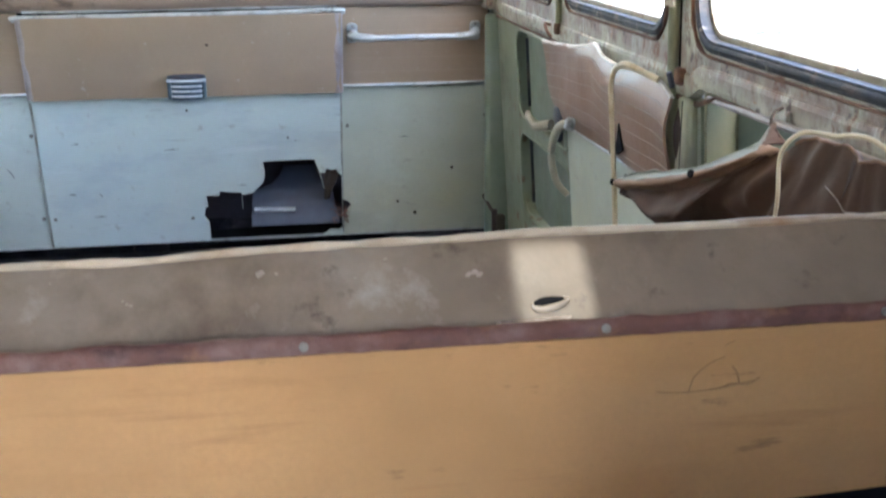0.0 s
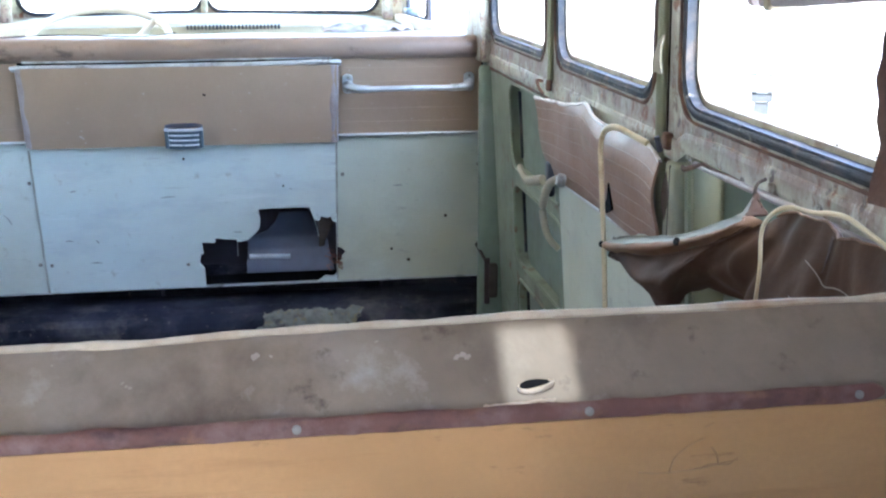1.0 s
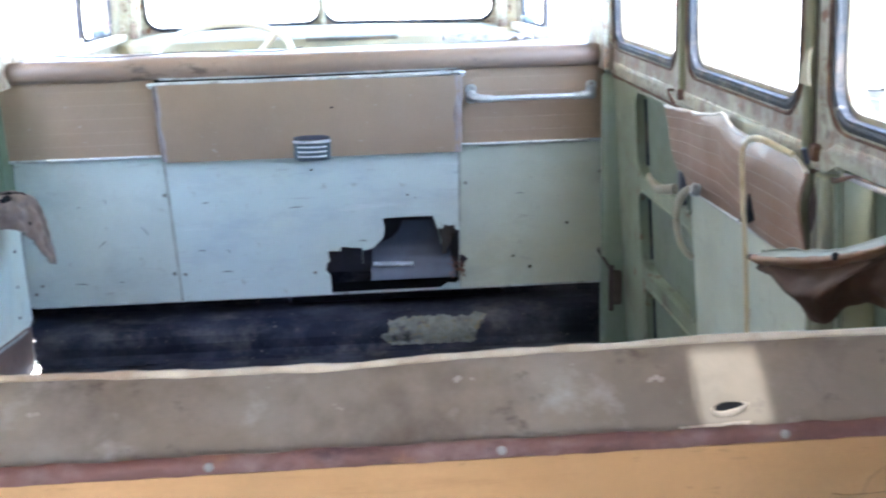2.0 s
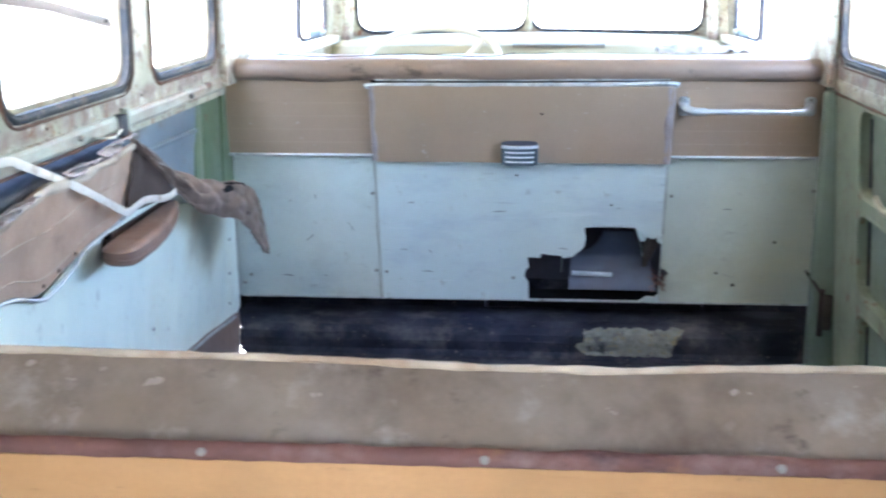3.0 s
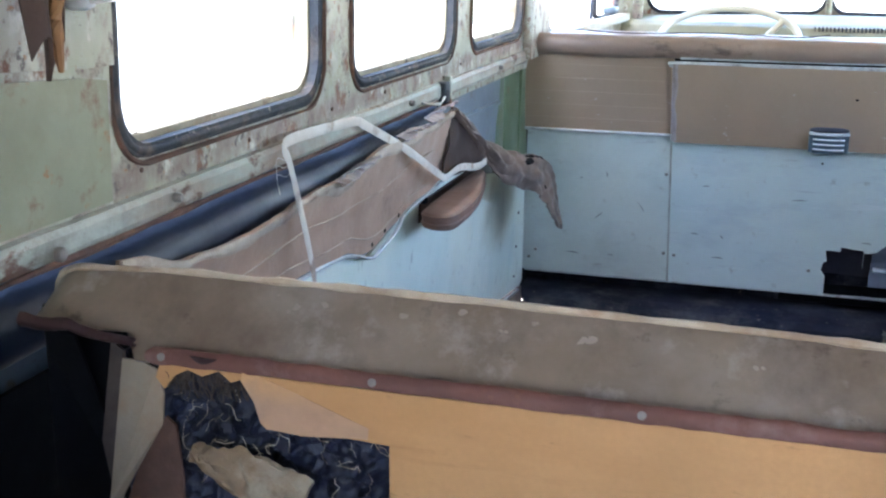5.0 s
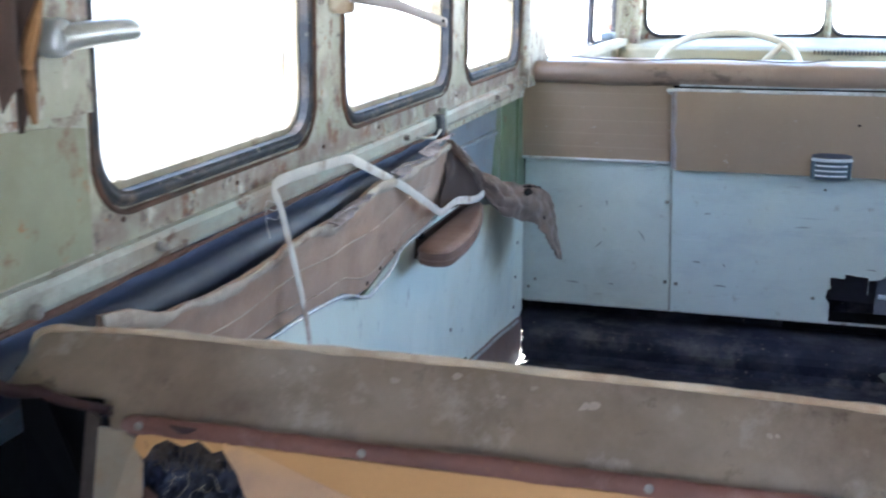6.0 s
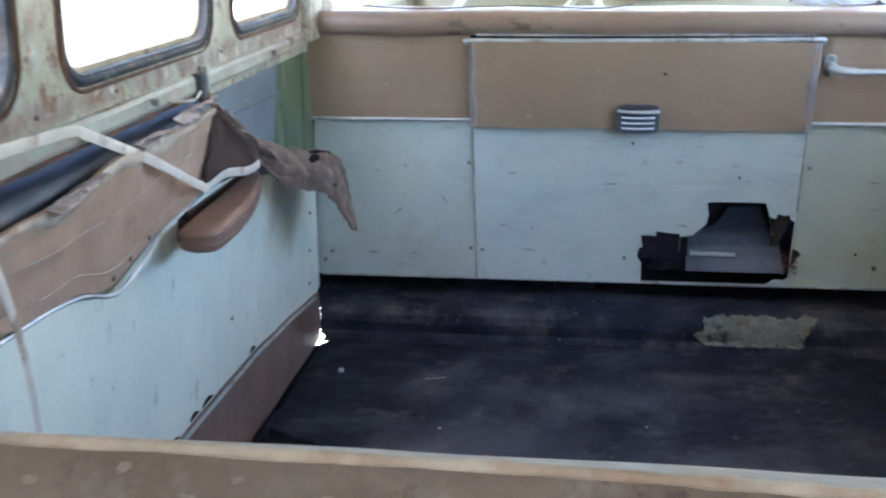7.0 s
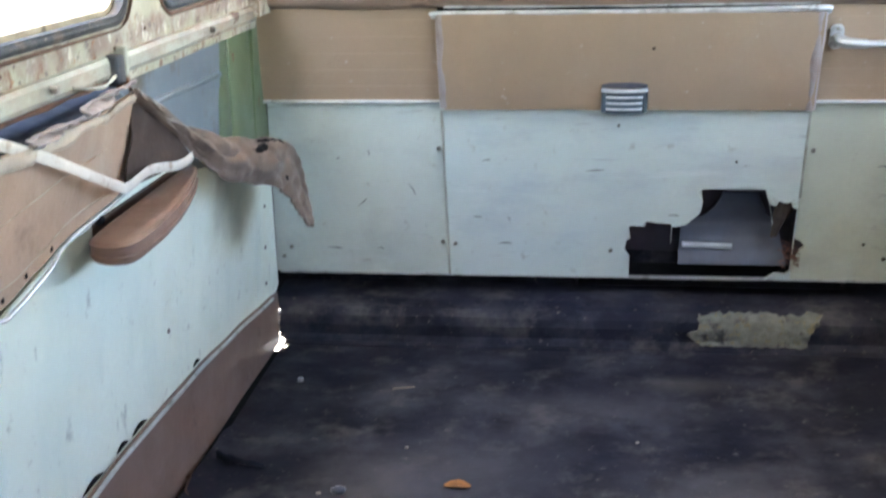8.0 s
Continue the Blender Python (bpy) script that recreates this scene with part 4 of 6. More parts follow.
rag = tagged(part("rag", sheet(lambda u, v: (0.36 + 0.24 * u, 2.60 + 0.10 * v + 0.02 * wave(u * 4, 9), 0.797 + 0.022 * abs(wave(u * 7, v * 4, 1)) + 0.010 * math.sin(math.pi * v)), 30, 12, 0.003), "rag", smooth=True), "crumpled white rag on the front bench top", "rag")

cab = root("cab_shell", "cream painted cab of the bus with split windscreen", "cab", kind="structure")
for s in (-1, 1):
    side = lambda a, b, d, s=s: Vector((s * (half(b) - 0.02 - 0.10 * max(0, a - 2.6) * 0.6 + d), a, b))
    out = [(2.72, 0.0), (3.46, 0.0), (3.46, 0.30), (3.46, WAIST + 0.02), (3.46, ROOF), (2.40, ROOF), (2.40, 0.68), (2.60, 0.12)]
    part("cab_side", plate([out, rrect(2.47, 0.80, 3.36, 1.20, 0.05)], 0.0, 0.03, side), "body", cab)
    part("window_bar", tube([side(3.02, 0.79, 0.01), side(3.02, 1.21, 0.01)], 0.006, 6), "greymetal", cab, smooth=True)
    part("vent_seal", tube([side(y, z, 0.005) for y, z in rrect(3.04, 0.80, 3.36, 1.19, 0.04, 5)], 0.008, 6, closed=True, up=(1, 0, 0)), "seal", cab, smooth=True)
    part("vent_catch", box(s * 0.655 - 0.02, 3.03, 0.815, s * 0.655 + 0.02, 3.10, 0.835, 0.005), "greyblue", cab, smooth=True)
    part("door_ledge", plate([[(2.45, 0.775), (3.40, 0.775), (3.40, 0.798), (2.45, 0.798)]], -0.035, 0.0, side), "cream", cab)
    # windscreen half: from the centre post, set well forward, back to the corner post
    scr = lambda a, b, d, s=s: Vector((s * a, 3.70 - 0.42 * a * a - 0.22 * (b - 0.8) + d, b))
    part("screen_frame", plate([[(0.0, 0.70), (0.72, 0.70), (0.70, ROOF), (0.0, ROOF)], rrect(0.013, 0.80, 0.595, 1.18, 0.05)], 0.0, 0.02, scr), "body", cab)
    part("screen_seal", tube([scr(a, b, -0.004) for a, b in rrect(0.010, 0.797, 0.598, 1.183, 0.052, 6)], 0.007, 6, closed=True, up=(0, 1, 0)), "seal", cab, smooth=True)
    pane = part("screen_pane", plate([rrect(0.011, 0.798, 0.597, 1.182, 0.05)], 0.008, 0.012, scr), "glass", cab)
    pane.visible_shadow = False
    part("corner_post", tube([(s * 0.625, 3.46, 0.70), (s * 0.620, 3.44, 0.85), (s * 0.60, 3.38, ROOF)], 0.018, 8), "body", cab, smooth=True)
part("centre_post", tube([(0, 3.69, 0.70), (0, 3.675, 0.82), (0, 3.58, ROOF)], 0.011, 8), "body", cab, smooth=True)
part("cab_floor", box(-0.70, 2.5, -0.02, 0.76, 3.6, 0.0), "rubber", cab)
part("cab_front", box(-0.72, 3.66, 0.0, 0.72, 3.70, 0.72), "cream", cab)

dash = root("dashboard", "cream painted dashboard with a row of speaker slots", "dashboard")


def dash_point(u, v):
    x = -0.66 + 1.32 * u
    pr = [(3.36, 0.60), (3.35, 0.74), (3.365, 0.765), (3.40, 0.776), (3.50, 0.782), (3.66, 0.792)]
    k = v * 5
    i = min(int(k), 4)
    y, z = (pr[i][n] + (pr[i + 1][n] - pr[i][n]) * (k - i) for n in (0, 1))
    return (x, y - 0.06 * (x * x), z)


part("dash_body", sheet(dash_point, 24, 25, 0.01), "dashpaint", dash, smooth=True)
for k in range(26):
    x = -0.045 + 0.0118 * k
    part("slot", box(x, 3.354, 0.757, x + 0.0042, 3.372, 0.7705), "seal", dash)

wheel = root("steering_wheel", "thin cream steering wheel with two spokes", "steering wheel", m=pose(-0.303, 3.20, 0.735, 24, 0, 0))
part("rim", tube([(0.214 * math.cos(a), 0.214 * math.sin(a), 0) for a in (2 * math.pi * k / 48 for k in range(48))], 0.0115, 10, closed=True), "cream", wheel, smooth=True)
for a in (40, 220):
    ca, sa = math.cos(radians(a)), math.sin(radians(a))
    part("spoke", tube(smooth_path([(0.02 * ca, 0.02 * sa, -0.080), (0.12 * ca, 0.12 * sa, -0.050), (0.211 * ca, 0.211 * sa, 0)], 5), 0.0105, 8), "cream", wheel, smooth=True)
part("hub", disc((0, 0, -0.080), (0, 0, 1), 0.030, 0.030, 24), "cream", wheel, smooth=True)
part("horn_button", disc((0, 0, -0.051), (0, 0, 1), 0.022, 0.012, 16), "alu", wheel, smooth=True)
part("column", tube([(0, 0, -0.095), (0, 0.02, -0.5)], 0.02, 10), "cream", wheel, smooth=True)

# ---- bench seat seen from behind ----
seat = root("bench_seat", "taupe vinyl bench backrest with rusty strip and torn fibreboard back", "seat")
SX0, SX1 = -0.700, 0.70
PROF = [(0.196, 0.708), (0.2045, 0.7175), (0.2165, 0.7285), (0.230, 0.7400), (0.243, 0.752), (0.2535, 0.7605), (0.2625, 0.7595), (0.280, 0.752), (0.32, 0.735), (0.350, 0.70), (0.362, 0.60), (0.385, 0.34)]
CREST = [(-0.66, -0.002), (-0.55, 0.004), (-0.35, 0.002), (-0.10, 0.0), (0.0, -0.004), (0.10, -0.004), (0.20, 0.0), (0.40, 0.002), (0.66, 0.003)]


def seat_point(u, v):
    x = SX0 + (SX1 - SX0) * u
    k = v * (len(PROF) - 1)
    i = min(int(k), len(PROF) - 2)
    y, z = (PROF[i][n] + (PROF[i + 1][n] - PROF[i][n]) * (k - i) for n in (0, 1))
    g = min(1, max(0, (z - 0.715) / 0.05)) if v < 0.75 else 0.6
    z += g * (along(CREST, x) + 0.0012 * wave(x * 15, 4.0))
    y += 0.0022 * wave(x * 9, v * 6, 1) + 0.0030 * wave(x * 4, v * 5, 7) * min(1.0, v * 4)
    if x < -0.580 and v < 0.4:                     # torn away at this end
        z, y = max(z, 0.7240), max(y, 0.2115)
    end = min(x - SX0, SX1 - x)
    if end < 0.05:
        q = (1 - end / 0.05) ** 2
        z -= q * 0.035 * min(1, max(0, (z - 0.70) / 0.05))
        y += q * 0.03
    return (x, y, z)


part("vinyl_cover", sheet(seat_point, 130, 33, 0.004), "seat", seat, "mottled taupe vinyl band", smooth=True)
part("top_piping", tube([Vector(seat_point(k / 130, 5.05 / 11)) + Vector((0, 0.0, 0.0008)) for k in range(131)], 0.0032, 6, wob=0.5), "piping", seat, "worn pale edge piping", smooth=True)
BOARD_HOLE = [(-0.362, 0.666), (-0.385, 0.667), (-0.410, 0.668), (-0.432, 0.664), (-0.452, 0.668), (-0.460, 0.680), (-0.466, 0.697), (-0.478, 0.704), (-0.488, 0.700), (-0.498, 0.708),
              (-0.512, 0.702), (-0.524, 0.706), (-0.536, 0.700), (-0.545, 0.688), (-0.552, 0.66), (-0.548, 0.62), (-0.556, 0.57), (-0.552, 0.48), (-0.50, 0.46), (-0.42, 0.465), (-0.368, 0.47)]
part("back_board", plate([[(-0.375, 0.30), (-0.05, 0.30), (-0.03, 0.560), (0.36, 0.570), (SX1 - 0.004, 0.585), (SX1 - 0.004, 0.708), (-0.548, 0.708), (-0.552, 0.697), (-0.545, 0.688)] + BOARD_HOLE[12::-1] + [(-0.362, 0.60), (-0.368, 0.47)]], 0.1945, 0.199,
     lambda a, b, d: Vector((a, d + 0.004 * (0.71 - b), b))), "fibre", seat, "ochre fibreboard back with a ragged hole")
# rusty strip along the lower edge of the vinyl
bm = bmesh.new()
xs = [-0.560 + 0.0065 * k for k in range(182)]
rows = []
for x in xs:
    w = 0.0015 * wave(x * 30, 1)
    e = 0.5 if x in (xs[0], xs[-1]) else 1.0
    rows.append([bm.verts.new((x, y, 0.7145 + z * e + w + 0.0012 * wave(x * 70, z * 90))) for y, z in ((0.1965, -0.0062), (0.1932, -0.0055), (0.1922, 0.0), (0.1945, 0.0046), (0.1985, 0.0060))])
for a, b in zip(rows, rows[1:]):
    for k in range(4):
        bm.faces.new((a[k], a[k + 1], b[k + 1], b[k]))
    bm.faces.new((a[4], a[0], b[0], b[4]))
bm.faces.new(rows[0]), bm.faces.new(rows[-1])
part("rusty_strip", bm, "redstrip", seat, "rusty red-brown metal strip", smooth=True)
for x in (0.597, 0.403, 0.208, 0.013, -0.181, -0.374, -0.545):
    part("rivet", disc((x, 0.1922, 0.715), (0, -1, 0.15), 0.0031, 0.0018, 12), "rivet", seat, smooth=True)
# loose lip of vinyl at the torn end
def lip(u, v):
    x = -0.672 + 0.103 * u
    top = 0.736 - 0.012 * u + 0.004 * math.exp(-((u - 0.42) / 0.1) ** 2)
    return (x, 0.197 - 0.004 * math.sin(math.pi * v) + 0.0015 * wave(u * 9, v), top - (0.010 - 0.007 * u) * v + 0.001 * wave(u * 14, 3))


part("torn_lip", sheet(lip, 24, 5, 0.002), "lip", seat, "curled dark red torn lip", smooth=True)

part("strip_dent", tube(smooth_path([(-0.520, 0.1918, 0.7185), (-0.509, 0.1912, 0.7160), (-0.498, 0.1918, 0.7180)], 4), lambda t: 0.0004 + 0.0020 * math.sin(math.pi * t), 6, wob=0.6), "lip", seat)
# slit worn through the vinyl
HC = Vector((0.371, 0.2135, 0.7275))
across = Vector((1, 0, 0))
outw = Vector((0, -0.776, 0.63))
along_s = Vector((0, 0.63, 0.776))
ov = [HC + across * ((0.0125 + 0.002 * wave(a, 2)) * math.cos(a)) + along_s * ((0.0040 * math.sin(a)) * (1 - 0.35 * math.cos(a)) + 0.0012 * math.cos(a)) for a in (2 * math.pi * k / 24 for k in range(24))]
bm = bmesh.new()
bm.faces.new([bm.verts.new(p + outw * 0.0008) for p in ov])
bmesh.ops.solidify(bm, geom=list(bm.faces), thickness=0.001)
part("slit", bm, "black", seat)
part("frayed_lip", tube([p + outw * 0.0008 for p in ov[11:24] + ov[:4]], lambda t: 0.0006 + 0.0016 * math.sin(math.pi * t) * (0.6 + abs(wave(t * 11, 5))), 6, flat=0.6, wob=0.9), "cloth", seat, "frayed pale cotton at the lip of a slit", smooth=True)
part("frayed_edge", sheet(lambda u, v: HC + across * (-0.038 + 0.050 * u) + along_s * (-0.0125 + 0.002 * u - 0.0032 * v * (0.4 + abs(wave(u * 9, 2)) * 2) + 0.0012 * wave(u * 16, 1)) + outw * 0.0012, 24, 3, 0.001), "cloth", seat, "frayed edge of the vinyl", smooth=True)
# pale flecks on the vinyl
random.seed(7)
FLECKS = [(0.188, 0.46, 5), (0.245, 0.42, 4), (0.26, 0.5, 3), (0.325, 0.4, 5), (0.05, 0.5, 3), (-0.227, 0.44, 6), (-0.262, 0.50, 5), (-0.29, 0.42, 4), (-0.324, 0.50, 6), (-0.37, 0.46, 4), (-0.43, 0.47, 5), (-0.455, 0.42, 6), (-0.47, 0.5, 4), (-0.11, 0.38, 3), (0.10, 0.36, 3)]
for n, (x, v, r) in enumerate(FLECKS):
    bm = bmesh.new()
    for _ in range(random.choice((1, 1, 2, 3))):
        u0, v0 = (x + random.uniform(-0.006, 0.006) - SX0) / (SX1 - SX0), v * 0.75 + random.uniform(-0.012, 0.012)
        rr, way = r * 0.00042 * random.uniform(0.4, 1.1), random.uniform(-0.5, 0.5)
        rim = []
        for k in range(11):                          # a ragged smear that follows the vinyl
            a = 2 * math.pi * k / 11
            q = rr * (1 + 0.7 * wave(math.cos(a) * 2, math.sin(a) * 2, n))
            rim.append(bm.verts.new(Vector(seat_point(u0 + 1.5 * q * math.cos(a + way) / (SX1 - SX0), v0 + q * math.sin(a) * 6.5)) + outw * 0.0006))
        bm.faces.new(rim)
    bmesh.ops.solidify(bm, geom=list(bm.faces), thickness=0.0005)
    part("fleck", bm, "pale", seat)
# pencil scribble on the board
onb = lambda x, z: (x, 0.1942 + 0.004 * (0.71 - z), z)
for pts in ([(0.440, 0.6665), (0.455, 0.665), (0.48, 0.666), (0.512, 0.671)], [(0.462, 0.664), (0.466, 0.676), (0.477, 0.685), (0.487, 0.689)], [(0.484, 0.666), (0.493, 0.669), (0.505, 0.668), (0.512, 0.673)], [(0.486, 0.697), (0.493, 0.700)], [(0.492, 0.682), (0.496, 0.676), (0.498, 0.668)]):
    part("pencil_mark", tube(smooth_path([onb(*p) for p in pts], 5), 0.0006, 4, wob=0.6), "mark", seat)
# black wadding and scraps inside the torn back


def wad(u, v):
    x = -0.600 + 0.260 * u
    z = 0.42 + 0.283 * v
    y = 0.232 + 0.018 * wave(x * 28, z * 24, 1) + 0.016 * abs(wave(x * 60, z * 55, 2)) + 0.007 * wave(x * 150, z * 150, 3) - 0.010 * v
    return (x, y, z)


def peel(u, v):
    """A layer of the board peeling back: even with it above, lifted along the hole."""
    x = -0.478 + 0.100 * u
    hi, lo = 0.7135 - 0.036 * u, along([(-0.478, 0.704), (-0.470, 0.692), (-0.461, 0.668), (-0.43, 0.666), (-0.378, 0.6695)], x)
    return (x, 0.1946 - 0.0035 * v * (1 - 0.5 * u) + 0.0008 * wave(u * 8, v * 4) + 0.004 * (0.71 - hi), hi + (lo - hi) * v)


part("peeled_layer", sheet(peel, 20, 8, 0.0008), "peel", seat, "pinkish peeled layer of the board", smooth=True)
bm = bmesh.new()
for k in range(150):
    random.seed(500 + k)
    x = random.uniform(-0.545, -0.45)
    p = [Vector((x, 0.198, 0.706 - 0.3 * max(0, x + 0.475)))]
    for n in range(3):
        p.append(p[-1] + Vector((random.uniform(-0.004, 0.004), random.uniform(-0.003, 0.004), random.uniform(-0.010, -0.001))))
    tube(smooth_path(p, 2), random.uniform(0.0003, 0.0007), 4, bm=bm)
tagged(part("ragged_fringe", bm, "fringe", seat, "dark frayed fringe"), kind="stuff")
part("lower_back", box(-0.36, 0.212, 0.28, SX1 - 0.02, 0.222, 0.64), "black", seat)
part("end_lining", box(-0.70, 0.262, 0.30, -0.585, 0.27, 0.72), "black", seat)
part("wadding", sheet(wad, 110, 110, 0.01), "stuffing", seat, "lumpy black tarred wadding", smooth=True)
flatS = lambda a, b, d: Vector((a + 0.0, d + 0.006 * math.sin(a * 60 + b * 25), b))
part("card_strip", plate([[(-0.588, 0.704), (-0.570, 0.7035), (-0.555, 0.700), (-0.551, 0.680), (-0.556, 0.652), (-0.576, 0.615), (-0.588, 0.592), (-0.600, 0.56), (-0.604, 0.58)]], 0.200, 0.2025, flatS), "card", seat, "pale torn cardboard strip")
part("board_scrap", plate([[(-0.558, 0.655), (-0.549, 0.648), (-0.545, 0.60), (-0.550, 0.45), (-0.60, 0.45), (-0.596, 0.57), (-0.580, 0.611)]], 0.209, 0.212, flatS), "rust", seat, "broken brown board piece")
part("foam_scrap", sheet(lambda u, v: (-0.527 + 0.100 * u - 0.016 * v * u, 0.206 - 0.010 * math.sin(math.pi * v) + 0.006 * wave(u * 9, v * 5), 0.636 + 0.006 * math.sin(u * 3) - 0.016 * u * u - (0.004 + 0.040 * math.sin(min(1, u * 1.15) * 1.9)) * v + 0.002 * wave(u * 14, v * 5)), 40, 14, 0.004), "scrap", seat, "torn tan padding", smooth=True)
part("hanging_scrap", plate([[(-0.668, 0.715), (-0.638, 0.714), (-0.612, 0.640), (-0.614, 0.60), (-0.634, 0.635), (-0.668, 0.69)]], 0.222, 0.225, flatS), "black", seat, "dark hanging scrap")
part("side_scrap", plate([[(-0.600, 0.716), (-0.590, 0.708), (-0.602, 0.58), (-0.608, 0.634)]], 0.206, 0.209, flatS), "fringe", seat, "narrow brown torn strip")
bm = bmesh.new()
for k in range(42):
    random.seed(300 + k)
    x, z = random.choice(((-0.50, 0.665), (-0.47, 0.64), (-0.42, 0.645), (-0.53, 0.66), (-0.39, 0.63)))
    x, z = x + random.gauss(0, 0.018), z + random.gauss(0, 0.018)
    p = [Vector((x, 0.212, z))]
    w = Vector((random.uniform(-1, 1), random.uniform(-0.4, 0.1), random.uniform(-1, 0.8))).normalized() * random.uniform(0.001, 0.006)
    for s in range(4):
        p.append(p[-1] + w + Vector((random.uniform(-1, 1), random.uniform(-0.6, 0.4), random.uniform(-1, 1))) * 0.005)
    tube(smooth_path(p, 3), random.uniform(0.00015, 0.0004), 4, bm=bm)
tagged(part("loose_fibres", bm, "straw", seat, "pale horsehair fibres"), kind="stuff")
part("end_frame", box(-0.648, 0.275, 0.0, -0.62, 0.36, 0.70, 0.006), "black", seat)
part("end_frame", box(0.66, 0.225, 0.0, 0.688, 0.36, 0.70, 0.006), "black", seat)
part("cushion", box(SX0, 0.36, 0.28, SX1, 0.80, 0.40, 0.03), "vinyl", seat, smooth=True)
part("seat_base", box(SX0 + 0.03, 0.38, 0.0, SX1 - 0.03, 0.76, 0.28), "black", seat)

# ---- left side: board, kick strip, torn vinyl ----
CHROME = [(0.30, 0.562), (0.886, 0.555), (1.079, 0.543), (1.165, 0.520), (1.205, 0.517), (1.30, 0.535), (1.371, 0.548), (1.48, 0.556), (1.62, 0.566), (1.72, 0.570)]
TOPB = CHROME + [(1.80, 0.552), (1.92, 0.520), (2.10, 0.490), (2.395, 0.470)]
KICK = [(0.30, 0.14), (1.303, 0.166), (1.491, 0.174), (1.859, 0.163), (2.10, 0.143), (2.369, 0.114), (2.47, 0.10)]
side_trim = root("side_trim_left", "pale blue-green side board with tan kick strip along the floor", "wall panel", kind="structure")
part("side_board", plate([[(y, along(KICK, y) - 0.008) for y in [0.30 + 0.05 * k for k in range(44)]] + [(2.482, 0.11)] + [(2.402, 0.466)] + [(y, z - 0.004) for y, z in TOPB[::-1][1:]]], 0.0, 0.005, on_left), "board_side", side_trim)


def kick_point(u, v):
    y = 0.30 + (2.108 + 0.03 * v) * u
    top = along(KICK, y)
    z = -0.004 + (top + 0.004) * v
    d = -0.004 - 0.006 * math.sin(math.pi * v) - 0.003 * wave(y * 5, v * 2)
    x = -(half(z) + d) + 0.014 * (1 - v) ** 2
    return (x, y, z)


part("kick_strip", sheet(kick_point, 50, 8, -0.004), "vinyl_kick", side_trim, "mauve-brown vinyl kick strip", smooth=True)
part("kick_trim", tube([on_left(y, along(KICK, y) - 0.004, -0.013) for y in [0.30 + 0.04 * k for k in range(53)]], 0.0038, 6), "alu", side_trim, "thin bright trim", smooth=True)
for y, r in ((1.88, 0.018), (1.60, 0.03), (1.53, 0.022), (1.42, 0.035)):
    z = along(KICK, y)
    part("dark_gap", sheet(lambda u, v, y=y, z=z, r=r: on_left(y - r + 2 * r * u, z + 0.004 + 0.008 * math.sin(math.pi * u) * v, -0.002), 8, 2, -0.002), "black", side_trim)
for y, z in ((2.37, 0.15), (2.36, 0.33), (1.75, 0.28), (2.365, 0.235)):
    part("screw", disc(on_left(y, z, 0.0), (1, 0, 0), 0.0045, 0.003, 9), "rivet", side_trim, smooth=True)
part("trim_strip", tube(smooth_path([on_left(y, z, -0.006 - (0.010 if 1.1 < y < 1.35 else 0)) for y, z in CHROME], 6), 0.0032, 7), "alu", side_trim, "bent bright trim strip", smooth=True)

# bare steel between the board and the rail, by the pillar
part("upper_panel", plate([[(1.62, 0.46), (2.12, 0.46), (2.12, 0.735), (1.62, 0.735)]], 0.018, 0.022, on_left), "steelblue", wall_left, "blue-grey painted inner panel")
part("pressed_rib", tube([on_left(1.70, 0.665, 0.016), on_left(2.11, 0.655, 0.016)], 0.006, 8), "steelblue", wall_left, smooth=True)
part("upper_panel_lip", plate([[(1.62, 0.722), (2.30, 0.721), (2.30, 0.7345), (1.62, 0.7345)]], -0.004, 0.006, on_left), "body", wall_left)
part("door_pillar", box(-0.806, 2.11, 0.42, -0.770, 2.18, 0.735, 0.004), "green", wall_left, "green painted pillar", smooth=True)
part("door_pillar", box(-0.806, 2.18, 0.42, -0.7675, 2.33, 0.735, 0.004), "green", wall_left, "green painted pillar", smooth=True)
part("pillar_wedge", plate([[(2.325, 0.42), (2.445, 0.42), (2.385, WAIST), (2.325, WAIST)]], 0.0, 0.03, lambda a, b, d: Vector((-(0.7640 + 0.03 * (0.55 - b) + d), a, b))), "green", wall_left)
part("upper_pillar", plate([[(2.26, WAIST), (2.36, WAIST), (2.46, ROOF), (2.26, ROOF)]], -0.022, 0.03, on_left), "body", wall_left, "pale painted upper pillar")

for y in (0.546, 0.60 + 0.75, 1.98):
    part("rail_bolt", disc(on_left(y, 0.752, -0.014), (1, 0, 0), 0.0055, 0.007, 8), "rivet", wall_left, smooth=True)
for y, z in ((0.5, 0.79), (0.75, 0.782), (1.02, 0.785), (1.25, 0.783), (1.7, 0.786)):
    part("screw", disc(on_left(y, z, 0.0), (1, 0, 0), 0.003, 0.002, 8), "rust", wall_left)
# black sheet added behind the seat, standing for the shade there
part("quarter_blackout", plate([[(REAR, 0.02), (0.44, 0.02), (0.44, 0.635), (0.24, 0.635), (0.24, 0.70), (REAR, 0.70)]], -0.012, -0.006, on_left), "black", wall_left, "black lining added to darken the rear end")
part("screw", disc(on_left(0.331, 0.744, -0.016), (1, 0, 0), 0.007, 0.006, 10), "rivet", wall_left, smooth=True)

L_TOP = [(0.42, 0.715), (0.459, 0.708), (0.532, 0.684), (0.671, 0.674), (0.863, 0.682), (1.042, 0.684), (1.185, 0.703), (1.321, 0.701), (1.476, 0.700), (1.600, 0.712)]
vinyl_left = root("torn_side_vinyl", "torn tan vinyl side covering sagging off the wall above the board", "upholstery")


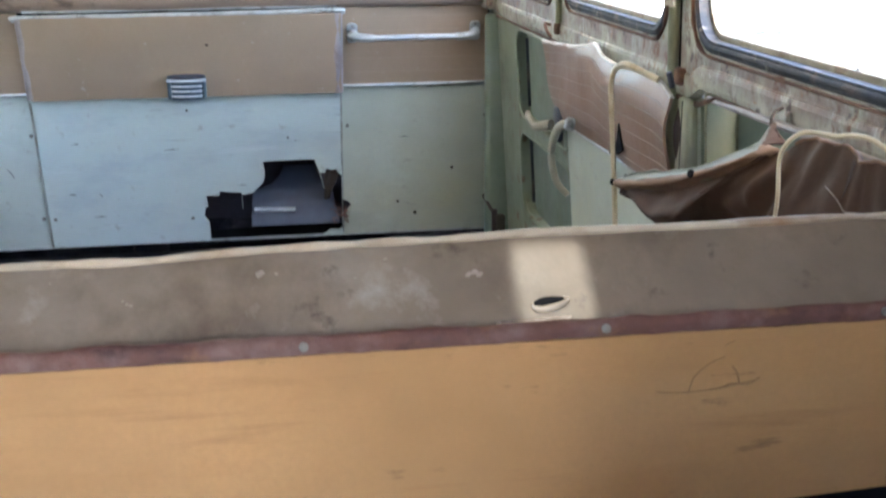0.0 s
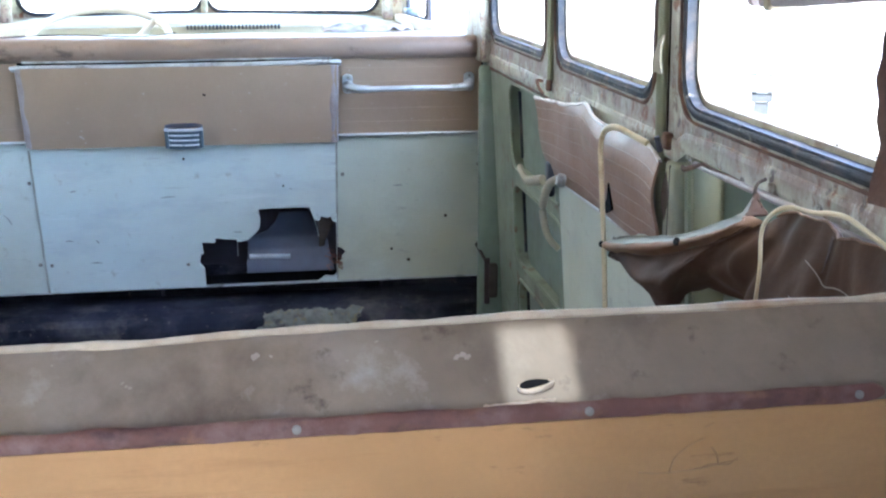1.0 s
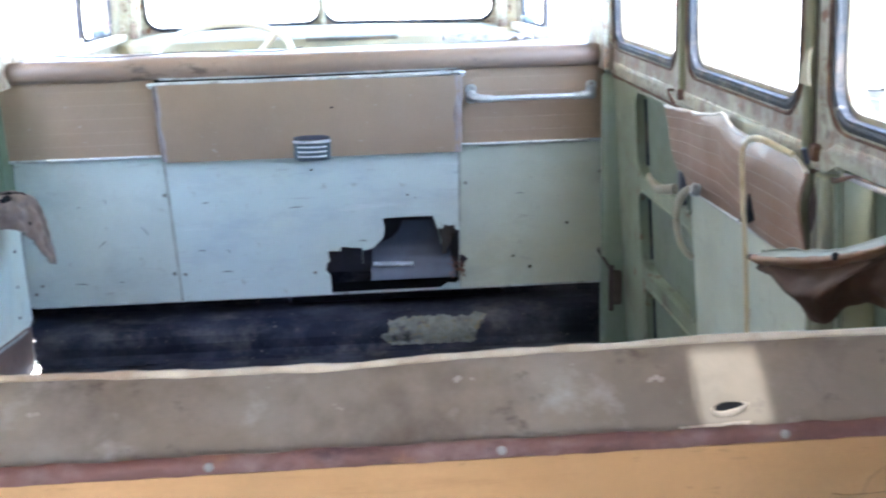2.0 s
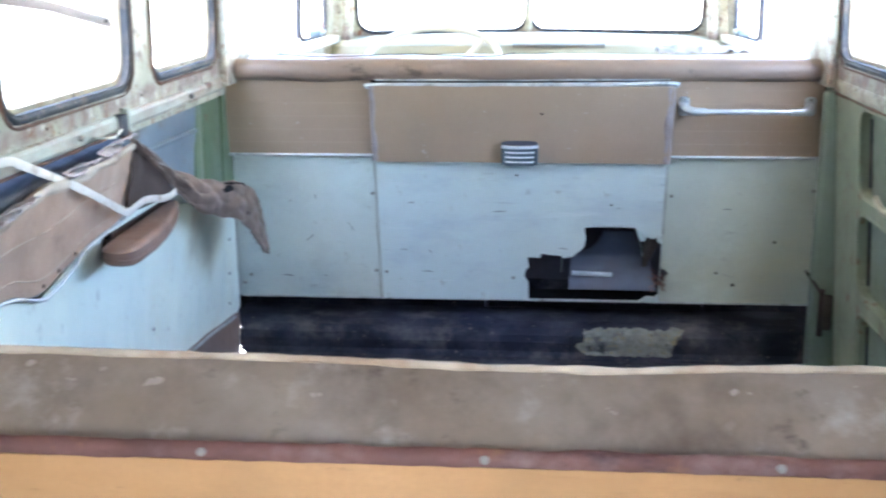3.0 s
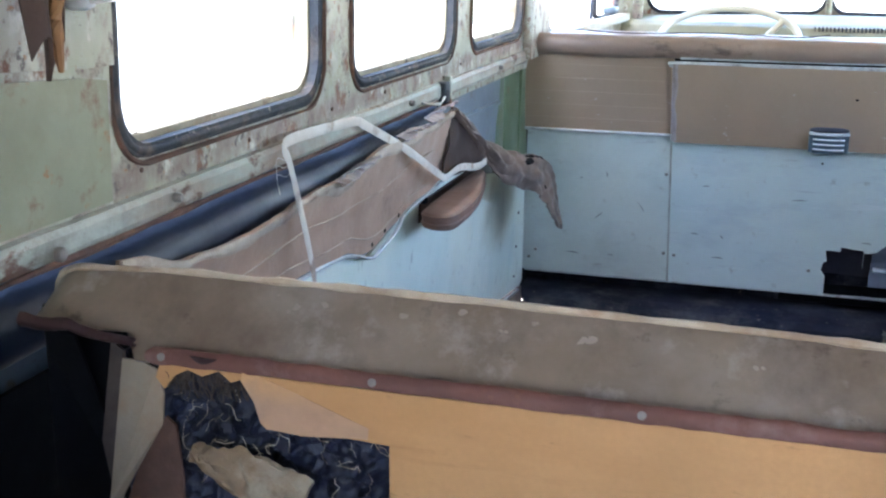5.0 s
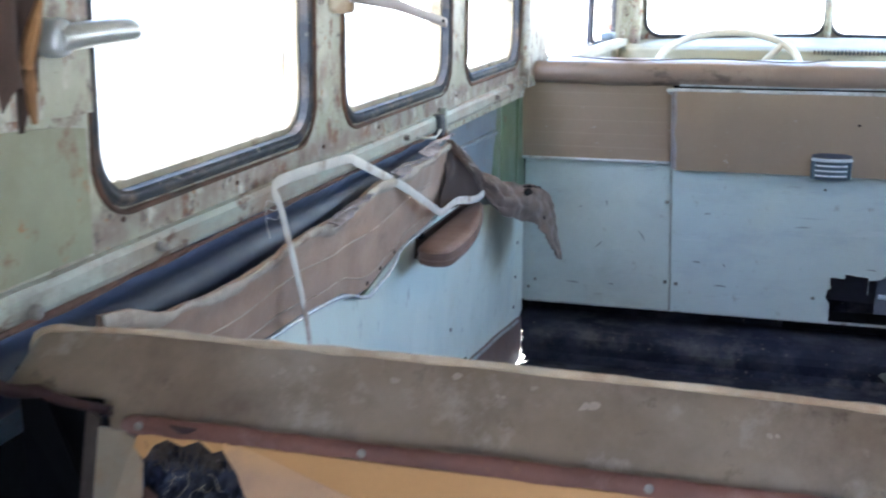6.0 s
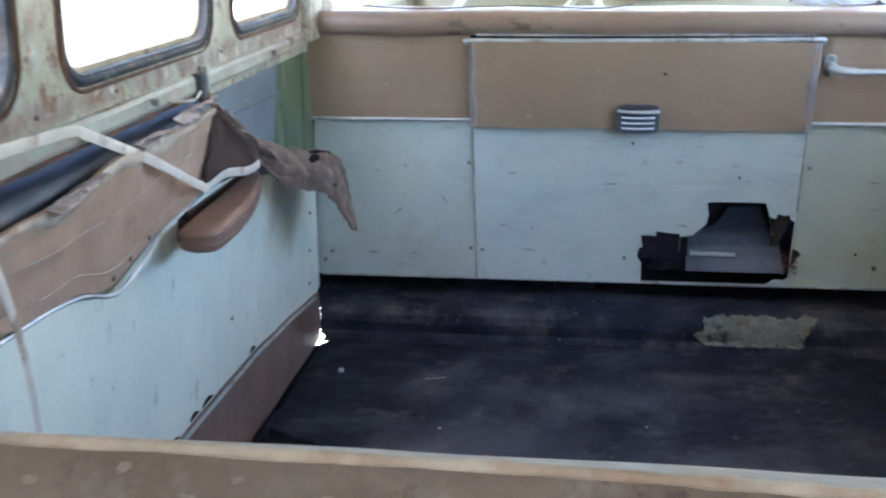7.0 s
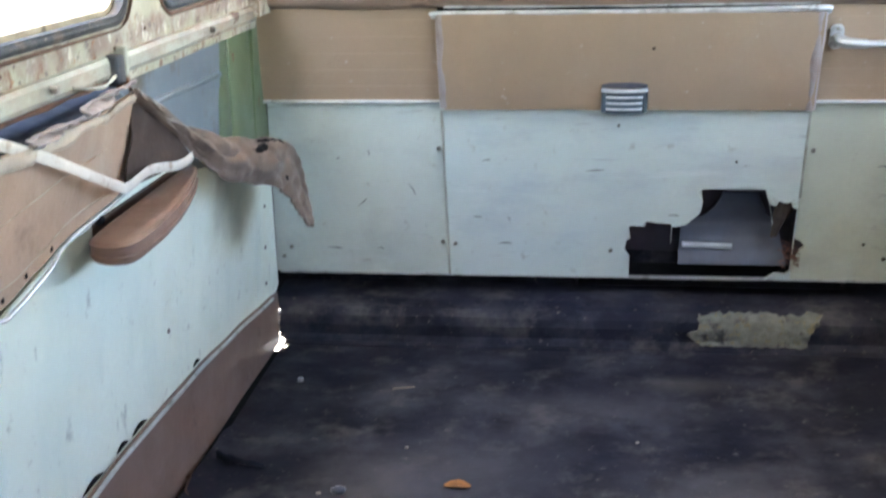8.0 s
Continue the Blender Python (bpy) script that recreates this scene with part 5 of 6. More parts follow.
def vl(u, v):
    y = 0.42 + 1.175 * u
    lo, hi = along(CHROME, y) + 0.006, along(L_TOP, y) + 0.003 * wave(y * 22, 1)
    z = lo + (hi - lo) * v
    off = 0.006 + (0.018 + 0.010 * wave(y * 6, 3)) * v ** 1.5 + 0.004 * wave(y * 11, v * 4) + 0.003 * wave(y * 30, v * 3, 7) * v
    return Vector((-(half(z) - off), y, z))


part("vinyl_sheet", sheet(vl, 70, 14, 0.004), "vinyl_left", vinyl_left, smooth=True)
part("curled_edge", sheet(lambda u, v: vl(u, 1 - (0.06 + 0.13 * max(0, 0.35 + wave(u * 11, 4))) * v) + Vector((0.0015 + 0.0025 * math.sin(math.pi * v) + 0.0015 * wave(u * 30, v * 3), 0, 0.003 * wave(u * 40, v))), 110, 4, 0.002), "cloth", vinyl_left, "folded edge with frayed cotton backing", smooth=True)
for k, (v0, v1) in enumerate(((0.2, 0.12), (0.5, 0.6))):
    part("seam", tube([vl(0.06 + 0.86 * i / 30, v0 + (v1 - v0) * i / 30 + 0.05 * wave(i * 0.2, k)) + Vector((0.0012, 0, 0)) for i in range(31)], 0.0011, 4), "cloth", vinyl_left)
for y in (1.33, 1.26, 1.20):
    part("staple_hole", disc(vl((y - 0.42) / 1.175, 0.06), (1, 0, 0), 0.004, 0.0012, 7), "black", vinyl_left)

for y0, y1, z0, z1, tilt in ((1.25, 1.38, 0.700, 0.706, 0.008), (1.40, 1.555, 0.706, 0.722, 0.011), (0.98, 1.13, 0.678, 0.694, 0.006)):
    part("crumpled_edge", sheet(lambda u, v: Vector((-0.716 + 0.010 * math.sin(v * 4 + u * 5) + 0.005 * wave(u * 9, v * 4, y0), y0 + (y1 - y0) * u, z0 + (z1 - z0) * u + tilt * v + 0.004 * wave(u * 12, v * 3, z0))), 26, 8, 0.002), "edging", vinyl_left, "crumpled pale edge of the torn covering", smooth=True)
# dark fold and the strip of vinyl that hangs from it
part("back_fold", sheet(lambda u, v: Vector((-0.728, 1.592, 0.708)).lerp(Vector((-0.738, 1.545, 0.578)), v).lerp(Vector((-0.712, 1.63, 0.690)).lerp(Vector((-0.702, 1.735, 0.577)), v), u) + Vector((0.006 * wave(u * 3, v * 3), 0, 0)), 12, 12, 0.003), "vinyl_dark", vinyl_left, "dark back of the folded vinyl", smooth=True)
UP = [(-0.722, 1.570, 0.716), (-0.705, 1.733, 0.632), (-0.694, 1.87, 0.585), (-0.686, 1.990, 0.556), (-0.674, 2.12, 0.527), (-0.664, 2.212, 0.490), (-0.640, 2.215, 0.405), (-0.612, 2.145, 0.349)]
LO = [(-0.722, 1.580, 0.704), (-0.700, 1.725, 0.600), (-0.690, 1.81, 0.534), (-0.674, 1.91, 0.498), (-0.656, 2.01, 0.466), (-0.647, 2.070, 0.436), (-0.630, 2.090, 0.400), (-0.613, 2.090, 0.368)]
UPS, LOS = smooth_path(UP, 6), smooth_path(LO, 6)


def hang(u, v):
    k = u * (len(UPS) - 1)
    i = min(int(k), len(UPS) - 2)
    a, b = UPS[i].lerp(UPS[i + 1], k - i), LOS[i].lerp(LOS[i + 1], k - i)
    p = a.lerp(b, v)
    return p + Vector((0.020 * math.sin(math.pi * v) * math.sin(math.pi * min(1, u * 1.1)) + 0.012 * wave(u * 9, v * 4) + 0.005 * wave(u * 24, v * 9, 2), 0, 0.004 * wave(u * 12, v * 5, 6)))


part("hanging_strip", sheet(hang, 80, 16, 0.004), "vinyl_strip", vinyl_left, "twisted hanging strip of vinyl", smooth=True)
part("strip_edge", tube([hang(k / 60, 0) for k in range(61)], 0.0030, 6, wob=0.5), "vinyl_strip", vinyl_left, smooth=True)
part("nail_hole", disc(hang(0.66, 0.75) + Vector((0.003, -0.001, 0)), (0.9, -0.4, 0), 0.006, 0.002, 8), "black", vinyl_left)
# black tubes for the cuts and for the shadow in the folds
part("cut_and_fold_shade", tube(smooth_path([hang(0.34, 0.12), hang(0.42, 0.3), hang(0.50, 0.18), hang(0.56, 0.3)], 4), lambda t: 0.001 + 0.006 * math.sin(math.pi * t), 5, wob=0.9), "black", vinyl_left)
part("cut_and_fold_shade", tube(smooth_path([hang(0.46, 0.02), hang(0.53, 0.08), hang(0.60, 0.05), hang(0.66, 0.10)], 4), lambda t: 0.001 + 0.007 * math.sin(math.pi * t), 5, wob=0.9), "black", vinyl_left)

strap = tagged(part("loose_strap", tube(smooth_path([(-0.712, 0.885, 0.395), (-0.710, 0.878, 0.50), (-0.712, 0.860, 0.60), (-0.716, 0.812, 0.735), (-0.717, 0.795, 0.764), (-0.722, 0.83, 0.772), (-0.730, 1.00, 0.764), (-0.731, 1.085, 0.758), (-0.728, 1.12, 0.746), (-0.716, 1.30, 0.675), (-0.712, 1.46, 0.605), (-0.716, 1.515, 0.590), (-0.708, 1.58, 0.598), (-0.695, 1.66, 0.586), (-0.688, 1.705, 0.590)], 7), 0.0010, 8, flat=7.4, up=(1, 0, 0), wob=0.15), "strap", smooth=True), "loose cream strap hanging from the waist rail", "strap")

for k, (y, z) in enumerate(((0.80, 0.748), (0.805, 0.742), (0.812, 0.735))):
    part("thread", tube(smooth_path([(-0.716, y, z), (-0.714, y - 0.02, z + 0.006 - 0.006 * k), (-0.713, y - 0.035 - 0.008 * k, z - 0.004 * k + 0.010), (-0.712, y - 0.045, z - 0.012 * k)], 4), 0.0004, 4), "strap", strap)

armrest = root("armrest", "tan vinyl armrest pad on the pale side board", "armrest")
AR = [(-0.730, 1.462), (-0.728, 1.420), (-0.722, 1.382), (-0.700, 1.364), (-0.676, 1.366), (-0.662, 1.390), (-0.660, 1.480), (-0.672, 1.600), (-0.694, 1.715), (-0.714, 1.790), (-0.730, 1.810), (-0.737, 1.760), (-0.732, 1.530)]


def arm_loop(grow, z):
    cx, cy = -0.697, 1.57
    pts = [(cx + (x - cx) * grow, cy + (y - cy) * (1 + (grow - 1) * 0.35), z) for x, y in AR]
    return smooth_path(pts[-2:] + pts + pts[:2], 5)[10:-10]


bm = bmesh.new()
rings = [[bm.verts.new(p + Vector((0, 0, 0.0015 * wave(p.x * 40, p.y * 20, z * 30)))) for p in arm_loop(g, z)] for g, z in ((0.84, 0.522), (0.95, 0.523), (1.0, 0.527), (0.975, 0.5325), (1.0, 0.538), (1.0, 0.544), (0.965, 0.5495), (0.90, 0.5517), (0.55, 0.5535), (0.25, 0.5540))]
for a, b in zip(rings, rings[1:]):
    for k in range(len(a)):
        bm.faces.new((a[k], a[(k + 1) % len(a)], b[(k + 1) % len(a)], b[k]))
bm.faces.new(rings[0][::-1]), bm.faces.new(rings[-1])
part("pad", bm, "vinyl_arm", armrest, smooth=True)
for z in (0.5325, 0.5470):
    part("seam_piping", tube(arm_loop(0.995 if z < 0.54 else 0.992, z), 0.0021, 6, closed=True), "vinyl_arm", armrest, smooth=True)
# dark strip on the wall in place of the shadow gap above the pad
part("base", box(-0.768, 1.47, 0.506, -0.754, 1.86, 0.549, 0.004), "vinyl_dark", armrest, "dark mount and shadow strip behind the pad")
part("mount", box(-0.756, 1.52, 0.512, -0.720, 1.74, 0.535, 0.004), "vinyl_dark", armrest, "dark mount and shadow strip behind the pad")
part("bracket", box(-0.757, 1.476, 0.543, -0.744, 1.490, 0.556, 0.004), "black", armrest)

hook = root("coat_hook", "dark rusty hook under the waist rail", "hook")
part("plate", box(-0.752, 1.540, 0.725, -0.726, 1.572, 0.766, 0.004), "seal", hook, smooth=True)
part("stub", box(-0.748, 1.578, 0.715, -0.728, 1.590, 0.775, 0.003), "rail", hook)
part("pin", tube(smooth_path([(-0.728, 1.40, 0.745), (-0.714, 1.42, 0.742), (-0.712, 1.46, 0.738), (-0.722, 1.52, 0.742)], 4), 0.0023, 7, wob=0.7), "rail", hook, smooth=True)

# curtain rod stub on the pillar, rusty rag of trim above
rod = tagged(part("curtain_rod", tube([(-0.690, 1.00, 0.995), (-0.66, 1.10, 0.982), (-0.645, 1.30, 0.947)], 0.008, 10, flat=0.35, up=(0, 0, 1), wob=0.3), "edging", smooth=True), "bent grey perforated strip on the window pillar", "strip")
for k in range(5):
    part("hole", disc(Vector((-0.684, 1.03, 0.991)).lerp(Vector((-0.646, 1.28, 0.951)), k / 4) + Vector((0.003, -0.001, 0)), (1, -0.3, 0.1), 0.003, 0.002, 7), "black", rod)
part("rod_bracket", box(-0.730, 1.012, 0.972, -0.694, 1.036, 1.016, 0.007), "channel", rod, "grimy bracket", smooth=True)

part("post_pad", plate([[(0.16, 0.922), (0.30, 0.912), (0.40, 0.905), (0.449, 0.904), (0.449, 1.24), (0.16, 1.24)]], -0.007, 0.0, on_left), "body", wall_left, "pale raised panel beside the window")

part("rear_panel", plate([[(0.02, 0.770), (0.440, 0.770), (0.440, 0.890), (0.40, 0.896), (0.30, 0.903), (0.16, 0.912), (0.02, 0.918)]], -0.004, 0.0, on_left), "panel", wall_left, "olive painted panel with rust spots")

grip = root("rear_grab_handle", "grey metal grab handle beside the rear side window", "handle")
part("mount", box(-0.738, 0.368, 0.960, -0.708, 0.394, 0.994, 0.009), "tray", grip, smooth=True)
part("bar", tube(smooth_path([(-0.716, 0.378, 0.976), (-0.708, 0.400, 0.978), (-0.705, 0.43, 0.979), (-0.706, 0.465, 0.979), (-0.710, 0.482, 0.977), (-0.716, 0.489, 0.974)], 5), lambda t: 0.0118 * (1 - max(0, t - 0.8) * 2.4), 12), "alu", grip, smooth=True)
post = root("torn_post_cover", "torn brown cloth hanging from the rear window post", "upholstery")
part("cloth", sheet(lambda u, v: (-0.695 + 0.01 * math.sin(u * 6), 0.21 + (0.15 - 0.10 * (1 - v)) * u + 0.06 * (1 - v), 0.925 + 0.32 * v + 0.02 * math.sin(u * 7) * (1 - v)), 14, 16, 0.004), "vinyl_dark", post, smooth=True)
part("tassel", tube(smooth_path([(-0.692, 0.330, 1.02), (-0.694, 0.305, 0.965), (-0.698, 0.310, 0.935), (-0.701, 0.316, 0.912)], 5), lambda t: 0.0042 + 0.002 * math.sin(math.pi * t) - 0.002 * t, 7, wob=0.8), "tassel", post, "rust-brown twisted end", smooth=True)
part("dark_lining", sheet(lambda u, v: (-0.712 + 0.004 * wave(u * 4, v), -0.10 + 0.33 * u, 0.93 + 0.30 * v - 0.06 * (1 - u)), 8, 8, 0.004), "rust", post, "stained brown lining", smooth=True)

# ---- right side ----
# front leaf of the side door: pressed green frame with recesses
door_front = root("door_1", "grey-green steel side door leaf with pressed recesses and no lining", "door", kind="structure")
part("inner_frame", plate([[(1.52, 0.02), (2.26, 0.02), (2.26, 0.735), (1.52, 0.735)], rrect(1.60, 0.525, 2.055, 0.722, 0.045), rrect(1.60, 0.300, 2.045, 0.492, 0.045), rrect(1.60, 0.06, 2.035, 0.262, 0.045)], 0.0, 0.050, on_right), "door_green", door_front, "pressed green frame")
part("recess_back", plate([[(1.55, 0.04), (2.10, 0.04), (2.10, 0.73), (1.55, 0.73)]], 0.024, 0.028, on_right), "recess", door_front)
for z0, z1, dz in ((0.525, 0.722, 0), (0.300, 0.492, 0), (0.06, 0.262, 0)):
    part("recess_lip", tube([on_right(y, z, 0.001) for y, z in rrect(1.60, z0, 2.05, z1, 0.045, 5)], 0.0045, 6, closed=True, up=(1, 0, 0)), "door_green", door_front, smooth=True)
# dark strips added as the shade on each recess's far jamb
for z0, z1 in ((0.535, 0.712), (0.310, 0.482), (0.070, 0.252)):
    part("jamb_shade", plate([[(2.034, z0 + 0.012), (2.038, z0 + 0.012), (2.038, z1 - 0.012), (2.034, z1 - 0.012)]], 0.017, 0.0235, on_right), "seal", door_front, "dark strip standing for the shaded jamb of the recess")
part("hinge", box(0.724, 2.150, 0.175, 0.748, 2.172, 0.262, 0.006), "fringe", door_front, "dark rusty hinge", smooth=True)
part("hinge_pin", tube([(0.722, 2.161, 0.160), (0.722, 2.161, 0.275)], 0.007, 8), "lip", door_front, smooth=True)
part("hinge_arm", tube([(0.722, 2.165, 0.262), (0.724, 2.25, 0.266), (0.726, 2.33, 0.268)], 0.0042, 7), "fringe", door_front, smooth=True)
part("front_post", box(0.722, 2.26, 0.0, 0.80, 2.305, 0.735, 0.010), "recess", wall_right, "green door post", smooth=True)
part("post_wedge", plate([[(2.305, 0.0), (2.52, 0.0), (2.36, WAIST), (2.305, WAIST)]], 0.0, 0.03, on_right), "recess", wall_right)
part("upper_pillar", plate([[(2.26, WAIST), (2.36, WAIST), (2.46, ROOF), (2.26, ROOF)]], -0.022, 0.03, on_right), "body", wall_right, "pale painted upper pillar")
part("door_joint", plate([[(1.655, WAIST), (1.662, WAIST), (1.662, 1.25), (1.655, 1.25)]], -0.0015, 0.004, on_right), "black", wall_right)
part("door_joint_strip", tube([on_right(1.645, 0.77, -0.004), on_right(1.645, 1.25, -0.004)], 0.007, 7), "olive", wall_right, smooth=True)
part("shut_line", plate([[(1.000, WAIST), (1.003, WAIST), (1.003, 1.25), (1.000, 1.25)]], -0.0015, 0.004, on_right), "black", wall_right)
part("post_strip", tube([on_right(1.015, 0.56, -0.006), on_right(1.014, 0.77, -0.006), on_right(1.014, 1.25, -0.006)], 0.008, 8), "olive", wall_right, smooth=True)
part("lock_post", box(0.735, 0.937, 0.10, 0.80, 0.985, 0.735, 0.008), "olive", wall_right, "green lock post", smooth=True)
part("lock_groove", box(0.7345, 0.9585, 0.10, 0.760, 0.9610, 0.73), "black", wall_right)

# black sheet added to keep bounced light off the right end
part("quarter_blackout", plate([[(REAR, 0.02), (0.195, 0.02), (0.195, 0.735), (REAR, 0.735)]], -0.012, -0.006, on_right), "black", wall_right, "black lining added to darken the rear end")

latch = root("door_latch", "rusty latch where the two door leaves meet", "latch")
part("plate", box(0.732, 1.640, 0.748, 0.744, 1.656, 0.770, 0.004), "rust", latch, smooth=True)
part("knob", tube(smooth_path([(0.730, 1.67, 0.765), (0.716, 1.655, 0.768), (0.716, 1.638, 0.756), (0.724, 1.634, 0.744)], 4), 0.0032, 7), "rust", latch, smooth=True)
latch2 = root("post_catch", "rusty catch on the lock post", "latch")
part("plate", box(0.732, 0.975, 0.748, 0.745, 0.994, 0.772, 0.004), "rust", latch2, smooth=True)
part("pin", tube([(0.729, 0.985, 0.745), (0.723, 0.985, 0.766)], 0.0042, 7), "greymetal", latch2, smooth=True)

# rear leaf: pale board below, vinyl above
door_rear = root("door_2", "side door leaf with pale lower board and tan vinyl above", "door", kind="structure")
part("lower_board", plate([[(1.0, 0.05), (1.565, 0.05), (1.575, 0.30), (1.590, 0.585), (1.0, 0.592)]], -0.008, 0.0, on_right), "board_r", door_rear, "pale green-white board")
part("leaf", plate([[(1.0, 0.02), (1.655, 0.02), (1.655, 0.735), (1.0, 0.735)]], 0.002, 0.03, on_right), "recess", door_rear)
part("trim_strip", tube([on_right(1.59, 0.588, -0.012), on_right(1.3, 0.592, -0.013), on_right(1.10, 0.594, -0.014), on_right(1.0, 0.596, -0.012)], 0.004, 7), "alu", door_rear, "thin bright trim strip", smooth=True)
R_TOP = [(0.975, 0.728), (1.027, 0.744), (1.131, 0.747), (1.232, 0.742), (1.29, 0.745), (1.314, 0.750), (1.335, 0.760), (1.349, 0.763), (1.402, 0.753), (1.497, 0.742), (1.671, 0.731), (1.775, 0.727)]


def vr(u, v):
    lo_y, hi_y = 0.985, 1.585 + 0.105 * v ** 0.8
    y = hi_y + (lo_y - hi_y) * u
    z0, z1 = 0.596, along(R_TOP, y)
    z = z0 + (z1 - z0) * v
    off = 0.014 + 0.010 * math.sin(math.pi * v) + 0.010 * wave(y * 5, v * 2, 8) + 0.020 * max(0, v - 0.7) * (1 - u)
    return Vector((half(z) - off, y, z))


part("vinyl_sheet", sheet(vr, 44, 18, -0.004), "vinyl", door_rear, "tan vinyl with pale stitched lines", smooth=True)
for k in range(6):
    v = 0.12 + 0.15 * k
    part("stitch_line", tube([vr(i / 24, min(0.97, v + 0.03 * math.sin(i * 0.25))) + Vector((-0.0045, 0, 0)) for i in range(25)], 0.0007, 4), "pale", door_rear)
part("top_piping", tube([vr(k / 40, 1) + Vector((-0.002, 0, 0.001)) for k in range(41)], 0.0035, 6, wob=0.4), "strap", door_rear, "pale edge", smooth=True)
part("side_fold", sheet(lambda u, v: vr(1, v) + Vector((0.012 * u + 0.006, -0.012 - 0.022 * u, 0)), 3, 10, 0.003), "vinyl_dark", door_rear, smooth=True)
TEAR = [(1.190, 0.660), (1.182, 0.640), (1.172, 0.622), (1.20, 0.610), (1.246, 0.602), (1.215, 0.620), (1.200, 0.632)]
part("tear", plate([TEAR], -0.030, -0.027, on_right), "black", door_rear, "dark tear in the vinyl")

lever = root("door_lever", "cream door lever on a grey plate", "door handle")
part("plate", box(0.722, 1.570, 0.555, 0.736, 1.605, 0.622, 0.006), "greymetal", lever, "grey steel plate", smooth=True)
part("grip", tube(smooth_path([(0.716, 1.59, 0.586), (0.705, 1.63, 0.577), (0.702, 1.67, 0.570), (0.704, 1.72, 0.575), (0.706, 1.745, 0.582)], 5), lambda t: 0.0105 - 0.003 * t, 9, flat=0.8), "horn", lever, smooth=True)
pull = root("door_pull", "yellowed curved pull handle on the side door", "door handle")
part("grip", tube(smooth_path([(0.722, 1.465, 0.610), (0.705, 1.480, 0.604), (0.697, 1.500, 0.575), (0.696, 1.505, 0.540), (0.703, 1.490, 0.500), (0.720, 1.475, 0.478)], 6), lambda t: 0.0090 - 0.003 * t, 9), "horn", pull, smooth=True)
part("cap", disc((0.720, 1.462, 0.610), (-1, 0, 0.2), 0.012, 0.012, 12), "alu", pull, smooth=True)

# side behind the doors
quarter = root("side_trim_right", "green steel side panel with a recess behind hanging vinyl", "wall panel", kind="structure")
part("quarter_frame", plate([[(0.20, 0.02), (0.935, 0.02), (0.935, 0.735), (0.922, 0.735), (0.922, 0.46), (0.45, 0.46), (0.45, 0.735), (0.20, 0.735)]], 0.0, 0.048, on_right), "door_green", quarter)
part("quarter_back", plate([[(0.40, 0.40), (0.932, 0.40), (0.932, 0.752), (0.40, 0.752)]], 0.048, 0.052, on_right), "recess", quarter)
# liner added to carry the jamb's shade and its brown stain
part("quarter_jamb", plate([[(0.912, 0.47), (0.920, 0.47), (0.920, 0.748), (0.912, 0.748)]], 0.004, 0.047, on_right), "olive", quarter, "olive strip for the shaded, stained side of the recess")
part("quarter_bar", tube([on_right(0.905, 0.742, 0.004), on_right(0.78, 0.746, 0.000), on_right(0.66, 0.750, -0.004), on_right(0.40, 0.752, -0.004)], 0.0048, 8, wob=0.3), "edging", quarter, "pale thin bar across the recess", smooth=True)
part("lower_board", plate([[(0.20, 0.05), (0.99, 0.05), (0.99, 0.44), (0.20, 0.44)]], -0.010, -0.002, on_right), "board_r", quarter, "pale board")

flap_right = root("hanging_side_vinyl", "loose tan vinyl drooping from the waist rail in folds", "upholstery")
# rolled edge that curls over from the wall, then the sheet below it
RA = [(0.640, 0.900, 0.646), (0.645, 0.856, 0.662), (0.655, 0.773, 0.682), (0.665, 0.707, 0.701), (0.678, 0.642, 0.730), (0.692, 0.624, 0.742), (0.712, 0.640, 0.756)]
RB = [(0.632, 0.921, 0.638), (0.633, 0.852, 0.653), (0.639, 0.764, 0.676), (0.647, 0.692, 0.697), (0.659, 0.622, 0.723), (0.680, 0.600, 0.739), (0.706, 0.618, 0.748)]
RC = [(0.641, 0.900, 0.627), (0.643, 0.847, 0.641), (0.648, 0.756, 0.662), (0.655, 0.686, 0.687), (0.667, 0.618, 0.715), (0.687, 0.596, 0.732), (0.700, 0.580, 0.742)]
RE = RC + [(0.700, 0.548, 0.757), (0.703, 0.520, 0.764), (0.707, 0.488, 0.767), (0.707, 0.457, 0.768), (0.704, 0.435, 0.760), (0.709, 0.412, 0.766), (0.712, 0.367, 0.768), (0.714, 0.300, 0.766), (0.716, 0.200, 0.762)]
RD = [(0.647, 0.893, 0.623), (0.656, 0.845, 0.613), (0.666, 0.800, 0.587), (0.671, 0.748, 0.597), (0.680, 0.717, 0.627), (0.690, 0.680, 0.641), (0.695, 0.640, 0.636),
      (0.690, 0.600, 0.600), (0.680, 0.560, 0.570), (0.685, 0.520, 0.560), (0.690, 0.480, 0.555), (0.693, 0.450, 0.550), (0.695, 0.420, 0.550), (0.697, 0.370, 0.550), (0.700, 0.300, 0.550), (0.700, 0.200, 0.550)]
RAS, RBS, RCS, RES, RDS = (smooth_path(p, 6) for p in (RA, RB, RC, RE, RD))


def between(p, q, u, v):
    k = u * (len(p) - 1)
    i = min(int(k), len(p) - 2)
    return p[i].lerp(p[i + 1], k - i).lerp(q[i].lerp(q[i + 1], k - i), v)


